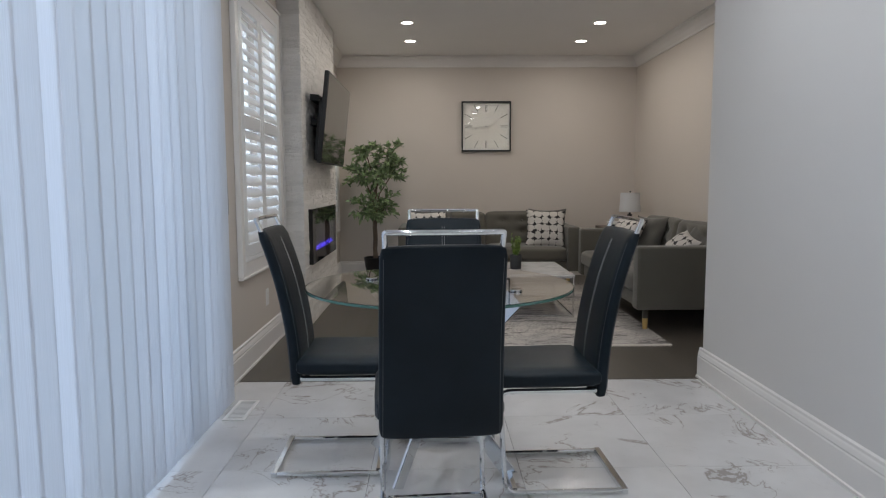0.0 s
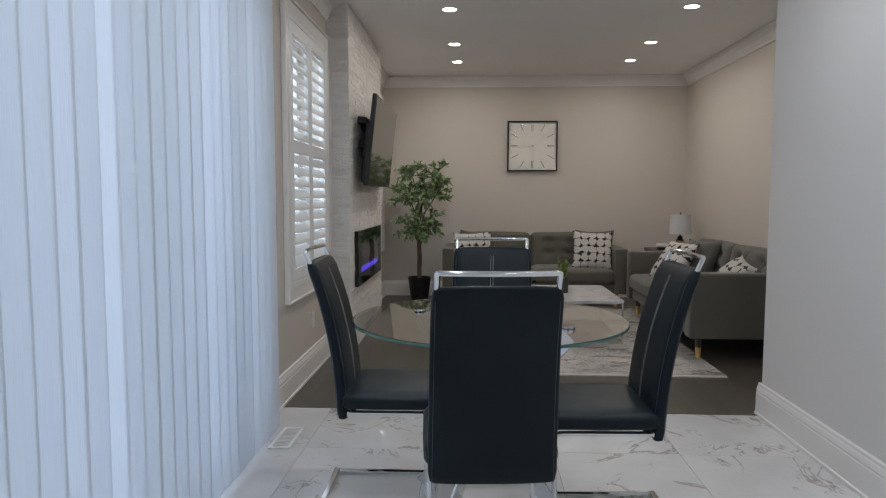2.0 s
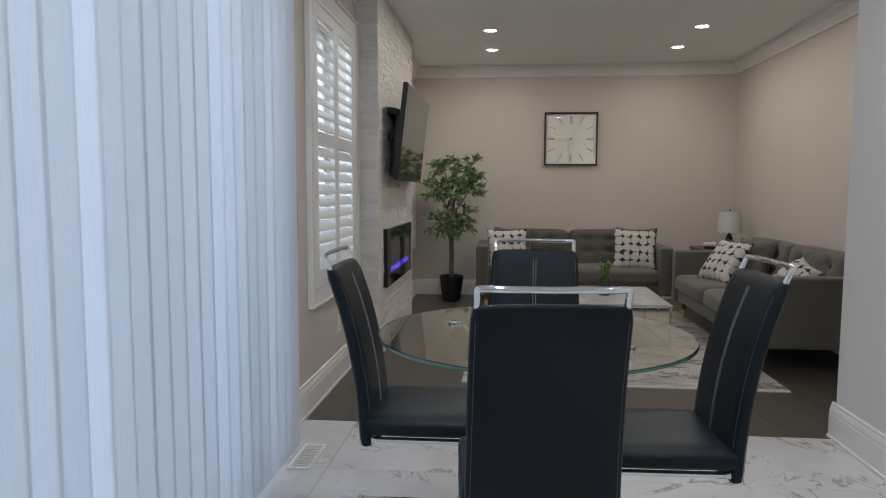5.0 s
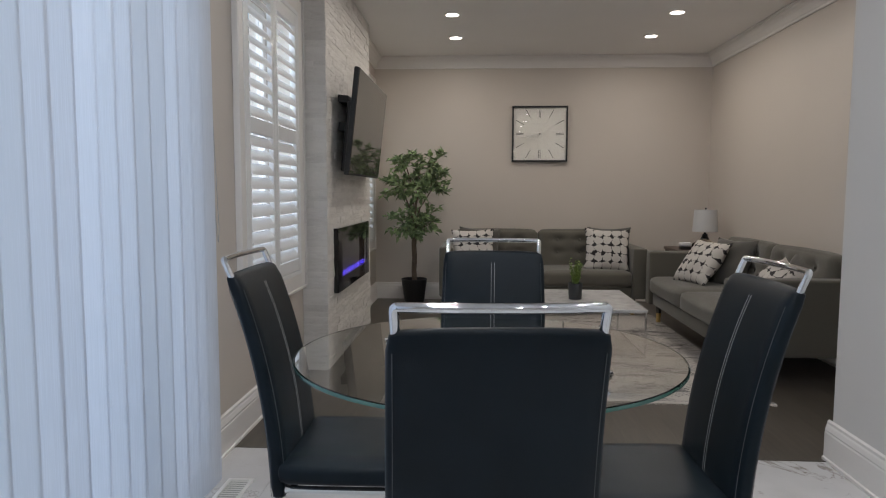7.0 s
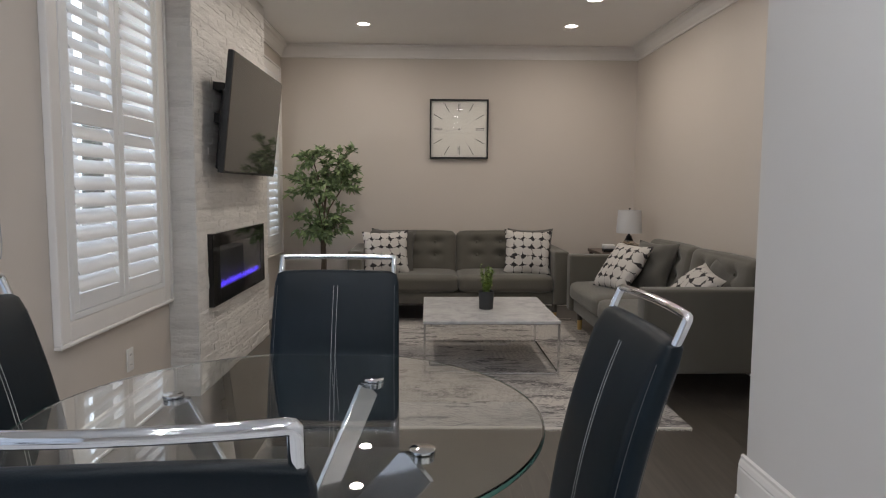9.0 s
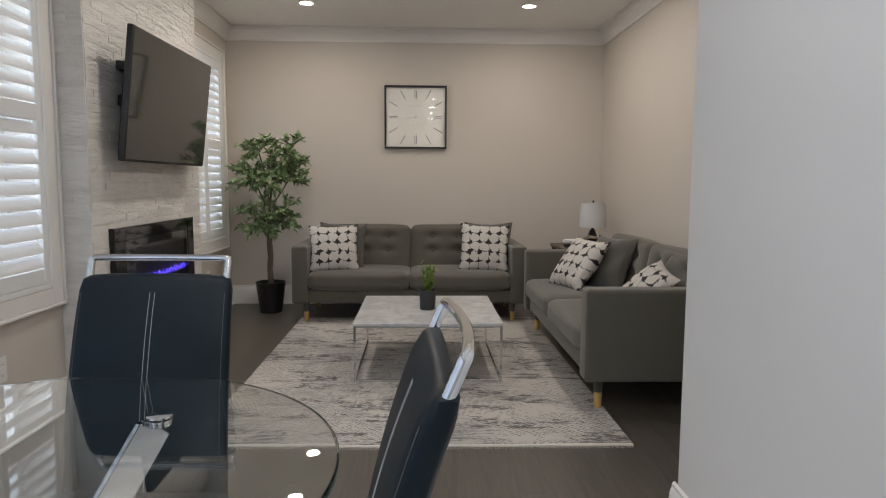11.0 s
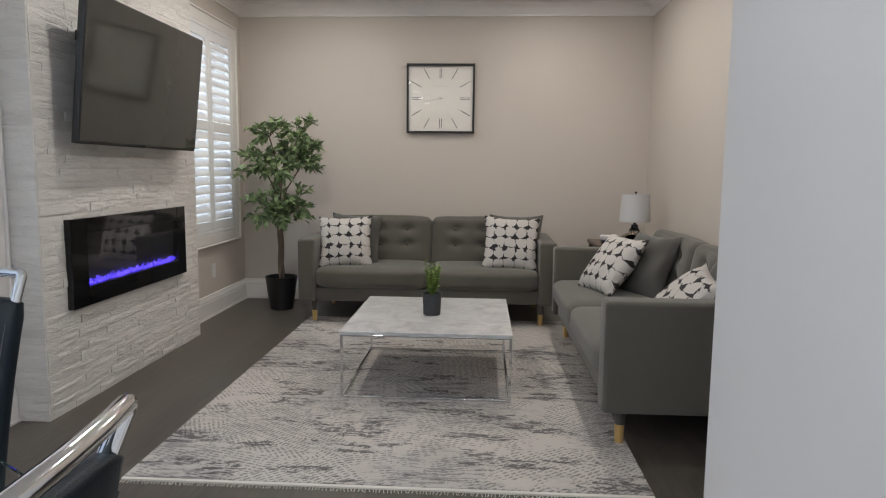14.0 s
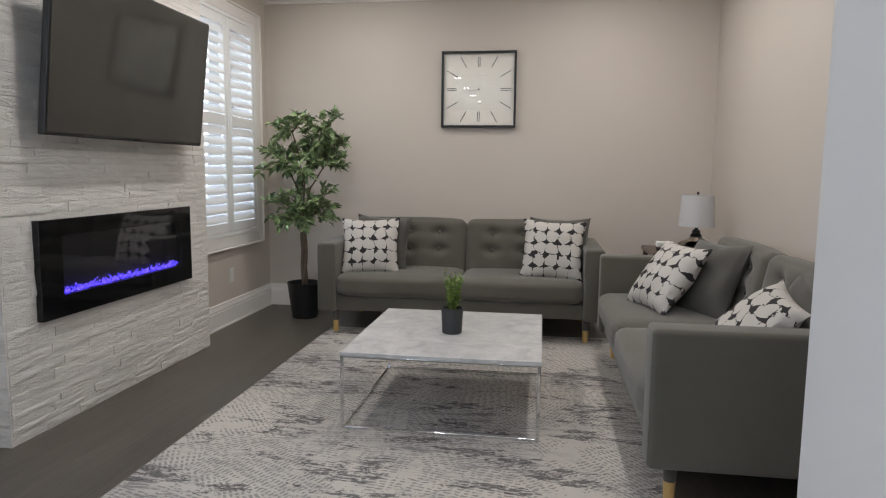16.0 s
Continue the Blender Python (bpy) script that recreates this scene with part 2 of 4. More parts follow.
def rug_mat():
    m, nt, b = begin("rug_pile")
    v = coords(nt)
    # blocks of dashed weave, each block with its own direction
    sep = nt.nodes.new("ShaderNodeSeparateXYZ")
    nt.links.new(v, sep.inputs[0])
    vo = node(nt, "TexVoronoi", Scale=1.9)
    nt.links.new(coords(nt, (1, 1.3, 0)), vo.inputs["Vector"])
    sc = nt.nodes.new("ShaderNodeSeparateXYZ")
    nt.links.new(vo.outputs["Color"], sc.inputs[0])
    ang = op(nt, "MULTIPLY", op(nt, "SUBTRACT", sc.outputs[0], 0.5), 2.4)
    along = op(nt, "ADD", op(nt, "MULTIPLY", sep.outputs[0], op(nt, "SINE", ang)), op(nt, "MULTIPLY", sep.outputs[1], op(nt, "COSINE", ang)))
    across = op(nt, "SUBTRACT", op(nt, "MULTIPLY", sep.outputs[0], op(nt, "COSINE", ang)), op(nt, "MULTIPLY", sep.outputs[1], op(nt, "SINE", ang)))
    wob = op(nt, "MULTIPLY", noise_tex(nt, v, 22, 4, 0.65), 7.0)
    stripe = op(nt, "GREATER_THAN", op(nt, "SINE", op(nt, "ADD", op(nt, "MULTIPLY", along, 300.0), wob)), 0.0)
    dash = op(nt, "GREATER_THAN", op(nt, "SINE", op(nt, "ADD", op(nt, "MULTIPLY", across, 175.0), op(nt, "MULTIPLY", wob, 2.3))), -0.45)
    worn = op(nt, "GREATER_THAN", noise_tex(nt, v, 7, 6, 0.7), op(nt, "ADD", 0.30, op(nt, "MULTIPLY", sc.outputs[1], 0.2)))
    hatch = op(nt, "MULTIPLY", op(nt, "MULTIPLY", stripe, dash), worn)
    patch = noise_tex(nt, v, 1.5, 5, 0.65, 0.6)
    grey = ramp(nt, patch, [(0.42, (0, 0, 0)), (0.60, (1, 1, 1))])
    streak = noise_tex(nt, coords(nt, (13, 40, 1), (0, 0, 0.06)), 1.0, 9, 0.8, 0.5)
    region = noise_tex(nt, coords(nt, (1.3, 4.2, 1)), 1.5, 5, 0.7, 0.4)
    dark = op(nt, "MULTIPLY", op(nt, "GREATER_THAN", streak, 0.49), op(nt, "GREATER_THAN", region, 0.55))
    slant = noise_tex(nt, coords(nt, (5, 40, 1), (0, 0, -0.75)), 1.0, 6, 0.75)
    fine = op(nt, "MULTIPLY", op(nt, "GREATER_THAN", slant, 0.53), op(nt, "MULTIPLY", grey, 0.8))
    c = mixc(nt, op(nt, "MULTIPLY", grey, 0.5), (0.55, 0.51, 0.465), (0.35, 0.33, 0.318))
    c = mixc(nt, op(nt, "MULTIPLY", hatch, 0.70), c, (0.18, 0.168, 0.162))
    c = mixc(nt, fine, c, (0.18, 0.17, 0.17))
    c = mixc(nt, op(nt, "MULTIPLY", dark, 0.8), c, (0.06, 0.053, 0.058))
    nt.links.new(c, b.inputs["Base Color"])
    b.inputs["Roughness"].default_value = 0.95
    bump(nt, b, op(nt, "ADD", hatch, noise_tex(nt, v, 500, 2)), 0.5, 0.003)
    return m


RUG = rug_mat()
FRINGE = plain("rug_fringe", (0.66, 0.62, 0.56), 0.95, vary=0.1, grain=150, relief=0.5)


def pillow_mat():
    m, nt, b = begin("black_and_white_print")
    v = coords(nt)
    sep = nt.nodes.new("ShaderNodeSeparateXYZ")
    nt.links.new(v, sep.inputs[0])
    n1 = op(nt, "MULTIPLY", op(nt, "SUBTRACT", noise_tex(nt, v, 16, 3), 0.5), 0.9)
    n2 = op(nt, "MULTIPLY", op(nt, "SUBTRACT", noise_tex(nt, coords(nt, (1, 1, 1), (0.7, 0.3, 1.2)), 18, 3), 0.5), 0.9)
    fx = op(nt, "SUBTRACT", op(nt, "FRACT", op(nt, "ADD", op(nt, "MULTIPLY", sep.outputs[0], 11.8), n1)), 0.5)
    fz = op(nt, "SUBTRACT", op(nt, "FRACT", op(nt, "ADD", op(nt, "MULTIPLY", sep.outputs[2], 11.8), n2)), 0.5)
    ax, az = op(nt, "ABSOLUTE", fx), op(nt, "ABSOLUTE", fz)
    star = op(nt, "LESS_THAN", op(nt, "ADD", op(nt, "SQRT", ax), op(nt, "SQRT", az)), op(nt, "ADD", 0.74, op(nt, "MULTIPLY", n2, 0.8)))
    line = op(nt, "MULTIPLY", op(nt, "LESS_THAN", op(nt, "MINIMUM", az, op(nt, "MULTIPLY", ax, 1.5)), 0.028), op(nt, "GREATER_THAN", noise_tex(nt, v, 30, 2), 0.52))
    blob = op(nt, "LESS_THAN", op(nt, "SQRT", op(nt, "ADD", op(nt, "MULTIPLY", fx, fx), op(nt, "MULTIPLY", fz, fz))), op(nt, "ADD", 0.16, op(nt, "MULTIPLY", n1, 0.45)))
    ink = op(nt, "MAXIMUM", blob, op(nt, "MAXIMUM", star, line))
    nt.links.new(mixc(nt, ink, (0.53, 0.50, 0.465), (0.025, 0.022, 0.024)), b.inputs["Base Color"])
    b.inputs["Roughness"].default_value = 0.9
    bump(nt, b, noise_tex(nt, v, 380, 2), 0.3, 0.0015)
    return m


PRINT = pillow_mat()


def table_marble():
    m, nt, b = begin("grey_marble_top")
    v = coords(nt)
    n1, n2 = noise_tex(nt, v, 6, 6, 0.65, 1.0), noise_tex(nt, v, 22, 5, 0.7, 0.5)
    f = op(nt, "ADD", op(nt, "MULTIPLY", n1, 0.7), op(nt, "MULTIPLY", n2, 0.3))
    nt.links.new(ramp(nt, f, [(0.3, (0.40, 0.40, 0.40)), (0.5, (0.56, 0.555, 0.55)), (0.72, (0.68, 0.675, 0.67))]), b.inputs["Base Color"])
    b.inputs["Roughness"].default_value = 0.2
    return m


TABLE_MARBLE = table_marble()


def leaf_mat(name, dark, light):
    m, nt, b = begin(name)
    g = nt.nodes.new("ShaderNodeNewGeometry")
    v = coords(nt)
    f = op(nt, "ADD", op(nt, "MULTIPLY", g.outputs["Random Per Island"], 0.7), op(nt, "MULTIPLY", noise_tex(nt, v, 60, 2), 0.3))
    nt.links.new(ramp(nt, f, [(0.15, dark), (0.7, light), (0.95, tuple(min(1, c * 1.8) for c in light))]), b.inputs["Base Color"])
    b.inputs["Roughness"].default_value = 0.42
    return m


LEAF = leaf_mat("ficus_leaf", (0.095, 0.15, 0.065), (0.27, 0.36, 0.17))
SPRIG = leaf_mat("sprig_leaf", (0.07, 0.14, 0.02), (0.20, 0.29, 0.05))


def glass(name, colour, rough=0.0):
    m, nt, b = begin(name)
    b.inputs["Base Color"].default_value = (*colour, 1)
    b.inputs["Roughness"].default_value = rough
    b.inputs["Transmission Weight"].default_value = 1.0
    b.inputs["IOR"].default_value = 1.5
    return m


GLASS = glass("clear_glass", (0.96, 0.985, 0.975))
GLASS_EDGE = plain("green_glass_edge", (0.13, 0.30, 0.25), 0.15, vary=0.1, relief=0.0, Transmission_Weight=0.45)
PANE = glass("window_glass", (0.98, 0.99, 0.99))
GLASS_SMOKE = glass("smoky_glass", (0.65, 0.58, 0.50), 0.05)


def vane_mat():
    m, nt, b = begin("blind_fabric_shade_tones")
    v = coords(nt)
    oi = nt.nodes.new("ShaderNodeObjectInfo")
    # bright and grey tones per vane paint in the shading of overlap and angle
    f = op(nt, "ADD", op(nt, "MULTIPLY", noise_tex(nt, coords(nt, (60, 60, 1.5)), 4, 3), 0.4), op(nt, "MULTIPLY", oi.outputs["Random"], 0.6))
    c = ramp(nt, f, [(0.28, (0.66, 0.68, 0.71)), (0.45, (0.71, 0.73, 0.77)), (0.62, (0.79, 0.82, 0.87)), (0.78, (0.86, 0.89, 0.95))])
    nt.links.new(c, b.inputs["Base Color"])
    b.inputs["Roughness"].default_value = 0.6
    bump(nt, b, noise_tex(nt, v, 300, 2), 0.1, 0.001)
    tr = nt.nodes.new("ShaderNodeBsdfTranslucent")
    nt.links.new(c, tr.inputs[0])
    mx = nt.nodes.new("ShaderNodeMixShader")
    mx.inputs[0].default_value = 0.45
    nt.links.new(b.outputs[0], mx.inputs[1])
    nt.links.new(tr.outputs[0], mx.inputs[2])
    nt.links.new(mx.outputs[0], nt.nodes["Material Output"].inputs[0])
    return m


VANE = vane_mat()
SHADE = plain("lamp_shade", (0.56, 0.56, 0.56), 0.8, vary=0.03, grain=300, relief=0.2)
DIAL = plain("clock_face", (0.47, 0.445, 0.40), 0.5, vary=0.02)
INK = plain("dark_print", (0.03, 0.03, 0.03), 0.6, vary=0.1)


def emitter(name, colour, strength):
    m, nt, b = begin(name)
    b.inputs["Base Color"].default_value = (0.8, 0.8, 0.8, 1)
    b.inputs["Emission Color"].default_value = (*colour, 1)
    b.inputs["Emission Strength"].default_value = strength
    return m


LED = emitter("lamp_lens", (1.0, 0.93, 0.82), 14.0)


def ember_mat():
    m, nt, b = begin("lit_crystals")
    g = nt.nodes.new("ShaderNodeNewGeometry")
    f = g.outputs["Random Per Island"]
    nt.links.new(ramp(nt, f, [(0.0, (0.02, 0.01, 0.35)), (0.55, (0.05, 0.03, 0.95)), (0.92, (0.24, 0.14, 1.0))]), b.inputs["Emission Color"])
    b.inputs["Base Color"].default_value = (0.1, 0.08, 0.4, 1)
    b.inputs["Emission Strength"].default_value = 2.2
    return m


EMBER = ember_mat()
BRICK_OUT = plain("neighbour_siding", (0.62, 0.60, 0.58), 0.85, vary=0.08, scale=3, grain=40, relief=0.4, depth=0.01)

# ---- mesh helpers ----


def part(name, bm, material, parent=None, label="", smooth=False, category="", kind="", loc=None):
    me = bpy.data.meshes.new(name)
    bmesh.ops.recalc_face_normals(bm, faces=bm.faces)
    if smooth:
        for f in bm.faces:
            f.smooth = True
    bm.to_mesh(me)
    bm.free()
    me.materials.append(material)
    if smooth:
        me.set_sharp_from_angle(angle=radians(42))
    ob = new(name, me)
    if loc is not None:
        ob.location = loc
    if parent is not None:
        ob.parent = parent
    return tagged(ob, label, category, "", kind)


def thing(name, loc, label, category, group="", turn=0.0, kind=""):
    ob = new(name)
    ob.location, ob.rotation_euler = loc, (0, 0, radians(turn))
    return tagged(ob, label, category, group, kind)


def add_box(bm, lo, hi, bevel=0.0, seg=2, m=None):
    """A box from corner lo to corner hi, with rounded edges."""
    lo, hi = Vector(lo), Vector(hi)
    r = bmesh.ops.create_cube(bm, size=1, matrix=Matrix.Translation((lo + hi) / 2) @ Matrix.Diagonal((*(hi - lo), 1)))
    vs = r["verts"]
    if bevel:
        es = list({e for v in vs for e in v.link_edges})
        r = bmesh.ops.bevel(bm, geom=es, offset=bevel, segments=seg, profile=0.5, affect="EDGES")
        vs = list({v for f in r["faces"] for v in f.verts} | {v for v in vs if v.is_valid})
    if m is not None:
        bmesh.ops.transform(bm, matrix=m, verts=vs)
    return bm


def box(lo, hi, bevel=0.0, seg=2, m=None):
    return add_box(bmesh.new(), lo, hi, bevel, seg, m)


def add_tube(bm, pts, r, sides=10, closed=False, square=False):
    """A tube of radius r along pts."""
    pts = [Vector(p) for p in pts]
    n = len(pts)
    rings, up = [], None
    for i, p in enumerate(pts):
        a = pts[i - 1] if i or closed else p
        c = pts[(i + 1) % n] if i < n - 1 or closed else p
        d = (c - a).normalized()
        if up is None:
            up = Vector((0, 0, 1)) if abs(d.z) < 0.9 else Vector((1, 0, 0))
        s = d.cross(up).normalized()
        up = s.cross(d).normalized()
        ring = []
        for k in range(sides):
            t = 2 * math.pi * (k + 0.5) / sides
            q = Vector((math.cos(t), math.sin(t)))
            if square:
                q = q / max(abs(q.x), abs(q.y)) ** 0.85
            ring.append(bm.verts.new(p + s * q.x * r + up * q.y * r))
        rings.append(ring)
    for i in range(n if closed else n - 1):
        a, c = rings[i], rings[(i + 1) % n]
        for k in range(sides):
            bm.faces.new((a[k], a[(k + 1) % sides], c[(k + 1) % sides], c[k]))
    if not closed:
        bm.faces.new(rings[0])
        bm.faces.new(rings[-1][::-1])
    return bm


def rounded(pts, r, n=5, closed=False):
    """The polyline pts with its corners rounded."""
    pts = [Vector(p) for p in pts]
    out, k = [], len(pts)
    for i, p in enumerate(pts):
        if not closed and i in (0, k - 1):
            out.append(p)
            continue
        a, c = pts[i - 1], pts[(i + 1) % k]
        u, w = (a - p).normalized(), (c - p).normalized()
        s, e = p + u * min(r, (a - p).length * 0.45), p + w * min(r, (c - p).length * 0.45)
        for j in range(n + 1):
            t = j / n
            out.append(s * (1 - t) ** 2 + p * 2 * t * (1 - t) + e * t * t)
    return out


def lathe(profile, sides=28, centre=(0, 0)):
    bm = bmesh.new()
    rings = [[bm.verts.new((centre[0] + r * math.cos(2 * math.pi * k / sides), centre[1] + r * math.sin(2 * math.pi * k / sides), z)) for k in range(sides)] for r, z in profile]
    for a, c in zip(rings, rings[1:]):
        for k in range(sides):
            bm.faces.new((a[k], a[(k + 1) % sides], c[(k + 1) % sides], c[k]))
    bm.faces.new(rings[0][::-1])
    bm.faces.new(rings[-1])
    return bm


def prism(outline, axis, lo, hi):
    """A flat outline of (a, b) pairs drawn out along axis from lo to hi."""
    bm = bmesh.new()
    at = {"x": lambda a, b, t: (t, a, b), "y": lambda a, b, t: (a, t, b), "z": lambda a, b, t: (a, b, t)}[axis]
    r0 = [bm.verts.new(at(a, b, lo)) for a, b in outline]
    r1 = [bm.verts.new(at(a, b, hi)) for a, b in outline]
    k = len(outline)
    for i in range(k):
        bm.faces.new((r0[i], r0[(i + 1) % k], r1[(i + 1) % k], r1[i]))
    bm.faces.new(r0[::-1])
    bm.faces.new(r1)
    return bm


def soft(w, d, h, r=0.05, bulge=0.02, cuts=14, tufts=(), tuft_depth=0.022, wobble=0.003):
    """An upholstered block centred on the origin; tufts: (x, z) of buttons on its front (-y)."""
    bm = bmesh.new()
    bmesh.ops.create_cube(bm, size=2)
    bmesh.ops.subdivide_edges(bm, edges=bm.edges[:], cuts=cuts, use_grid_fill=True)
    half = Vector((w / 2, d / 2, h / 2))
    for v in bm.verts:
        u = v.co.copy()
        p = Vector([u[i] * half[i] for i in range(3)])
        core = Vector([max(-half[i] + r, min(half[i] - r, p[i])) for i in range(3)])
        dv = p - core
        if dv.length > 1e-6:
            p = core + dv.normalized() * min(r, dv.length) if dv.length > r else p
        sx, sy, sz = (max(0.0, 1 - abs(c) ** 3) for c in u)
        p.z += math.copysign(bulge * sx * sy, u.z) if abs(u.z) > 0.99 else 0
        p.y += math.copysign(bulge * sx * sz, u.y) if abs(u.y) > 0.99 else 0
        p.x += math.copysign(bulge * 0.4 * sy * sz, u.x) if abs(u.x) > 0.99 else 0
        if u.y < -0.99:
            for tx, tz in tufts:
                q = (p.x - tx) ** 2 + (p.z - tz) ** 2
                p.y += tuft_depth * math.exp(-q / 0.0022) + 0.35 * tuft_depth * math.exp(-((p.z - tz) ** 2) / 0.0006) * math.exp(-((p.x - tx) ** 2) / 0.007)
        p += Vector(noise.noise_vector(p * 6 + Vector((w * 7, h * 3, d)))) * wobble
        v.co = p
    return bm


def pillow(w, h, t, seed):
    """A scatter cushion standing in the x-z plane, with pulled-out corners."""
    bm = bmesh.new()
    n = 18
    front, back = {}, {}
    for i in range(n + 1):
        for j in range(n + 1):
            u, v = 2 * i / n - 1, 2 * j / n - 1
            pinch = 1 - 0.10 * (1 - abs(u) ** 2) * abs(v) ** 6
            pinch_u = 1 - 0.10 * (1 - abs(v) ** 2) * abs(u) ** 6
            x, z = u * w / 2 * pinch_u, v * h / 2 * pinch
            th = t / 2 * (max(0, (1 - abs(u) ** 2.6)) * max(0, (1 - abs(v) ** 2.6))) ** 0.55
            k = noise.noise(Vector((u * 1.7 + seed, v * 1.7, seed))) * 0.018
            edge = i in (0, n) or j in (0, n)
            front[i, j] = bm.verts.new((x, -th + (0 if edge else k), z))
            back[i, j] = front[i, j] if edge else bm.verts.new((x, th + k, z))
    for i in range(n):
        for j in range(n):
            bm.faces.new((front[i, j], front[i + 1, j], front[i + 1, j + 1], front[i, j + 1]))
            q = [back[i, j], back[i, j + 1], back[i + 1, j + 1], back[i + 1, j]]
            if len({v.index if v.index >= 0 else id(v) for v in q}) and len(set(q)) == 4:
                try:
                    bm.faces.new(q)
                except ValueError:
                    pass
    return bm


def leaf_into(bm, place, along, size, width, side_tilt, fold=0.25):
    """One folded leaf blade."""
    d = along.normalized()
    s = d.cross(Vector((0, 0, 1)))
    s = s.normalized() if s.length > 1e-3 else Vector((1, 0, 0))
    s = Matrix.Rotation(side_tilt, 3, d) @ s
    up = s.cross(d)
    a = bm.verts.new(place)
    mid = bm.verts.new(place + d * size * 0.5 - up * size * 0.03)
    tip = bm.verts.new(place + d * size - up * size * 0.14)
    l1 = bm.verts.new(place + d * size * 0.38 + s * width / 2 + up * width * fold)
    r1 = bm.verts.new(place + d * size * 0.38 - s * width / 2 + up * width * fold)
    for f in ((a, mid, l1), (l1, mid, tip), (a, r1, mid), (r1, tip, mid)):
        bm.faces.new(f)


# ---- structure ----
LEFT, BACK, RIGHT, DIN, END, REAR = -0.955, 8.57, 2.74, 1.825, 4.10, -2.6
T = 0.16


def wall_with_openings(name, y0, y1, openings, label):
    """The wall along y at x = LEFT, with openings (y0, y1, z0, z1)."""
    bm = bmesh.new()
    x0, x1 = LEFT - 0.30, LEFT
    at = y0
    for a, c, z0, z1 in openings:
        add_box(bm, (x0, at, 0), (x1, a, CEIL))
        if z0 > 0:
            add_box(bm, (x0, a, 0), (x1, c, z0))
        add_box(bm, (x0, a, z1), (x1, c, CEIL))
        at = c
    add_box(bm, (x0, at, 0), (x1, y1, CEIL))
    return part(name, bm, WALL, None, label, category="wall", kind="structure")


WIN = [(4.33, 5.33, 0.68, 2.34), (7.31, 8.31, 0.68, 2.34)]
DOOR = (-1.35, 3.60, 0.0, 2.2)
wall_with_openings("wall_west", REAR, BACK, [DOOR] + WIN, "warm greige painted wall with two shuttered windows")
part("wall_north", box((LEFT - 0.3, BACK, 0), (RIGHT + T, BACK + T, CEIL)), WALL, None, "warm greige painted wall behind the sofa", category="wall", kind="structure")
part("wall_east", box((RIGHT, END - T, 0), (RIGHT + T, BACK, CEIL)), WALL, None, "warm greige painted living room side wall", category="wall", kind="structure")
part("wall_partition", box((DIN, REAR, 0), (RIGHT, END - 0.003, CEIL), 0.004), WALL_GREY, None, "pale grey painted wall ending at the living room", category="wall", kind="structure")
part("wall_south", box((LEFT - 0.3, REAR - T, 0), (RIGHT + T, REAR, CEIL)), WALL_GREY, None, "plain pale grey painted wall", category="wall", kind="structure")
part("ceiling", box((LEFT - 0.3, REAR - T, CEIL), (RIGHT + T, BACK + T, CEIL + 0.15)), CEILING, None, "flat white painted ceiling with recessed lights", category="ceiling", kind="structure")
part("floor_slab", box((LEFT - 0.3, REAR - T, -0.2), (RIGHT + T, BACK + T, -0.012)), GROUT, None, "grey screed under the floor finishes", category="floor", kind="structure")
part("ground", box((-300, -300, -0.9), (300, 300, -0.5)), GRASS, None, "green lawn outside the house", category="ground", kind="structure")


def moulding(name, outline, runs, label, category):
    """Trim of one outline (distance from the wall, height) along runs: (axis, wall place, sign, from, to)."""
    top = thing(name, (0, 0, 0), label, category, kind="structure")
    for axis, at, sign, lo, hi in runs:
        o = [(at + sign * a, b) for a, b in outline]
        part("length", prism(o, axis, lo, hi), TRIM, top)
    return top


BASE = [(0, 0), (0.026, 0), (0.026, 0.012), (0.019, 0.016), (0.019, 0.125), (0.016, 0.132), (0.018, 0.14), (0.013, 0.158), (0.009, 0.166), (0.009, 0.178), (0, 0.185)]
moulding("baseboard", BASE, [
    ("y", LEFT, 1, 3.64, 5.43), ("y", LEFT, 1, 7.16, BACK - 0.027),
    ("x", BACK, -1, LEFT, RIGHT), ("y", RIGHT, -1, END + 0.03, BACK - 0.027),
    ("y", DIN, -1, REAR, END + 0.024), ("x", END - 0.003, 1, DIN - 0.001, RIGHT)], "white painted profiled baseboard", "baseboard")
CROWN = [(0, 2.572), (0.014, 2.572), (0.016, 2.590), (0.022, 2.595), (0.028, 2.612), (0.040, 2.640), (0.060, 2.664), (0.080, 2.676), (0.082, 2.686), (0.092, 2.688), (0.092, CEIL - 0.002), (0, CEIL - 0.002)]
moulding("crown_moulding", CROWN, [
    ("y", LEFT, 1, 4.2, 5.43), ("y", LEFT, 1, 7.16, BACK), ("x", BACK, -1, LEFT, RIGHT), ("y", RIGHT, -1, END, BACK)], "white painted stepped crown moulding", "moulding")


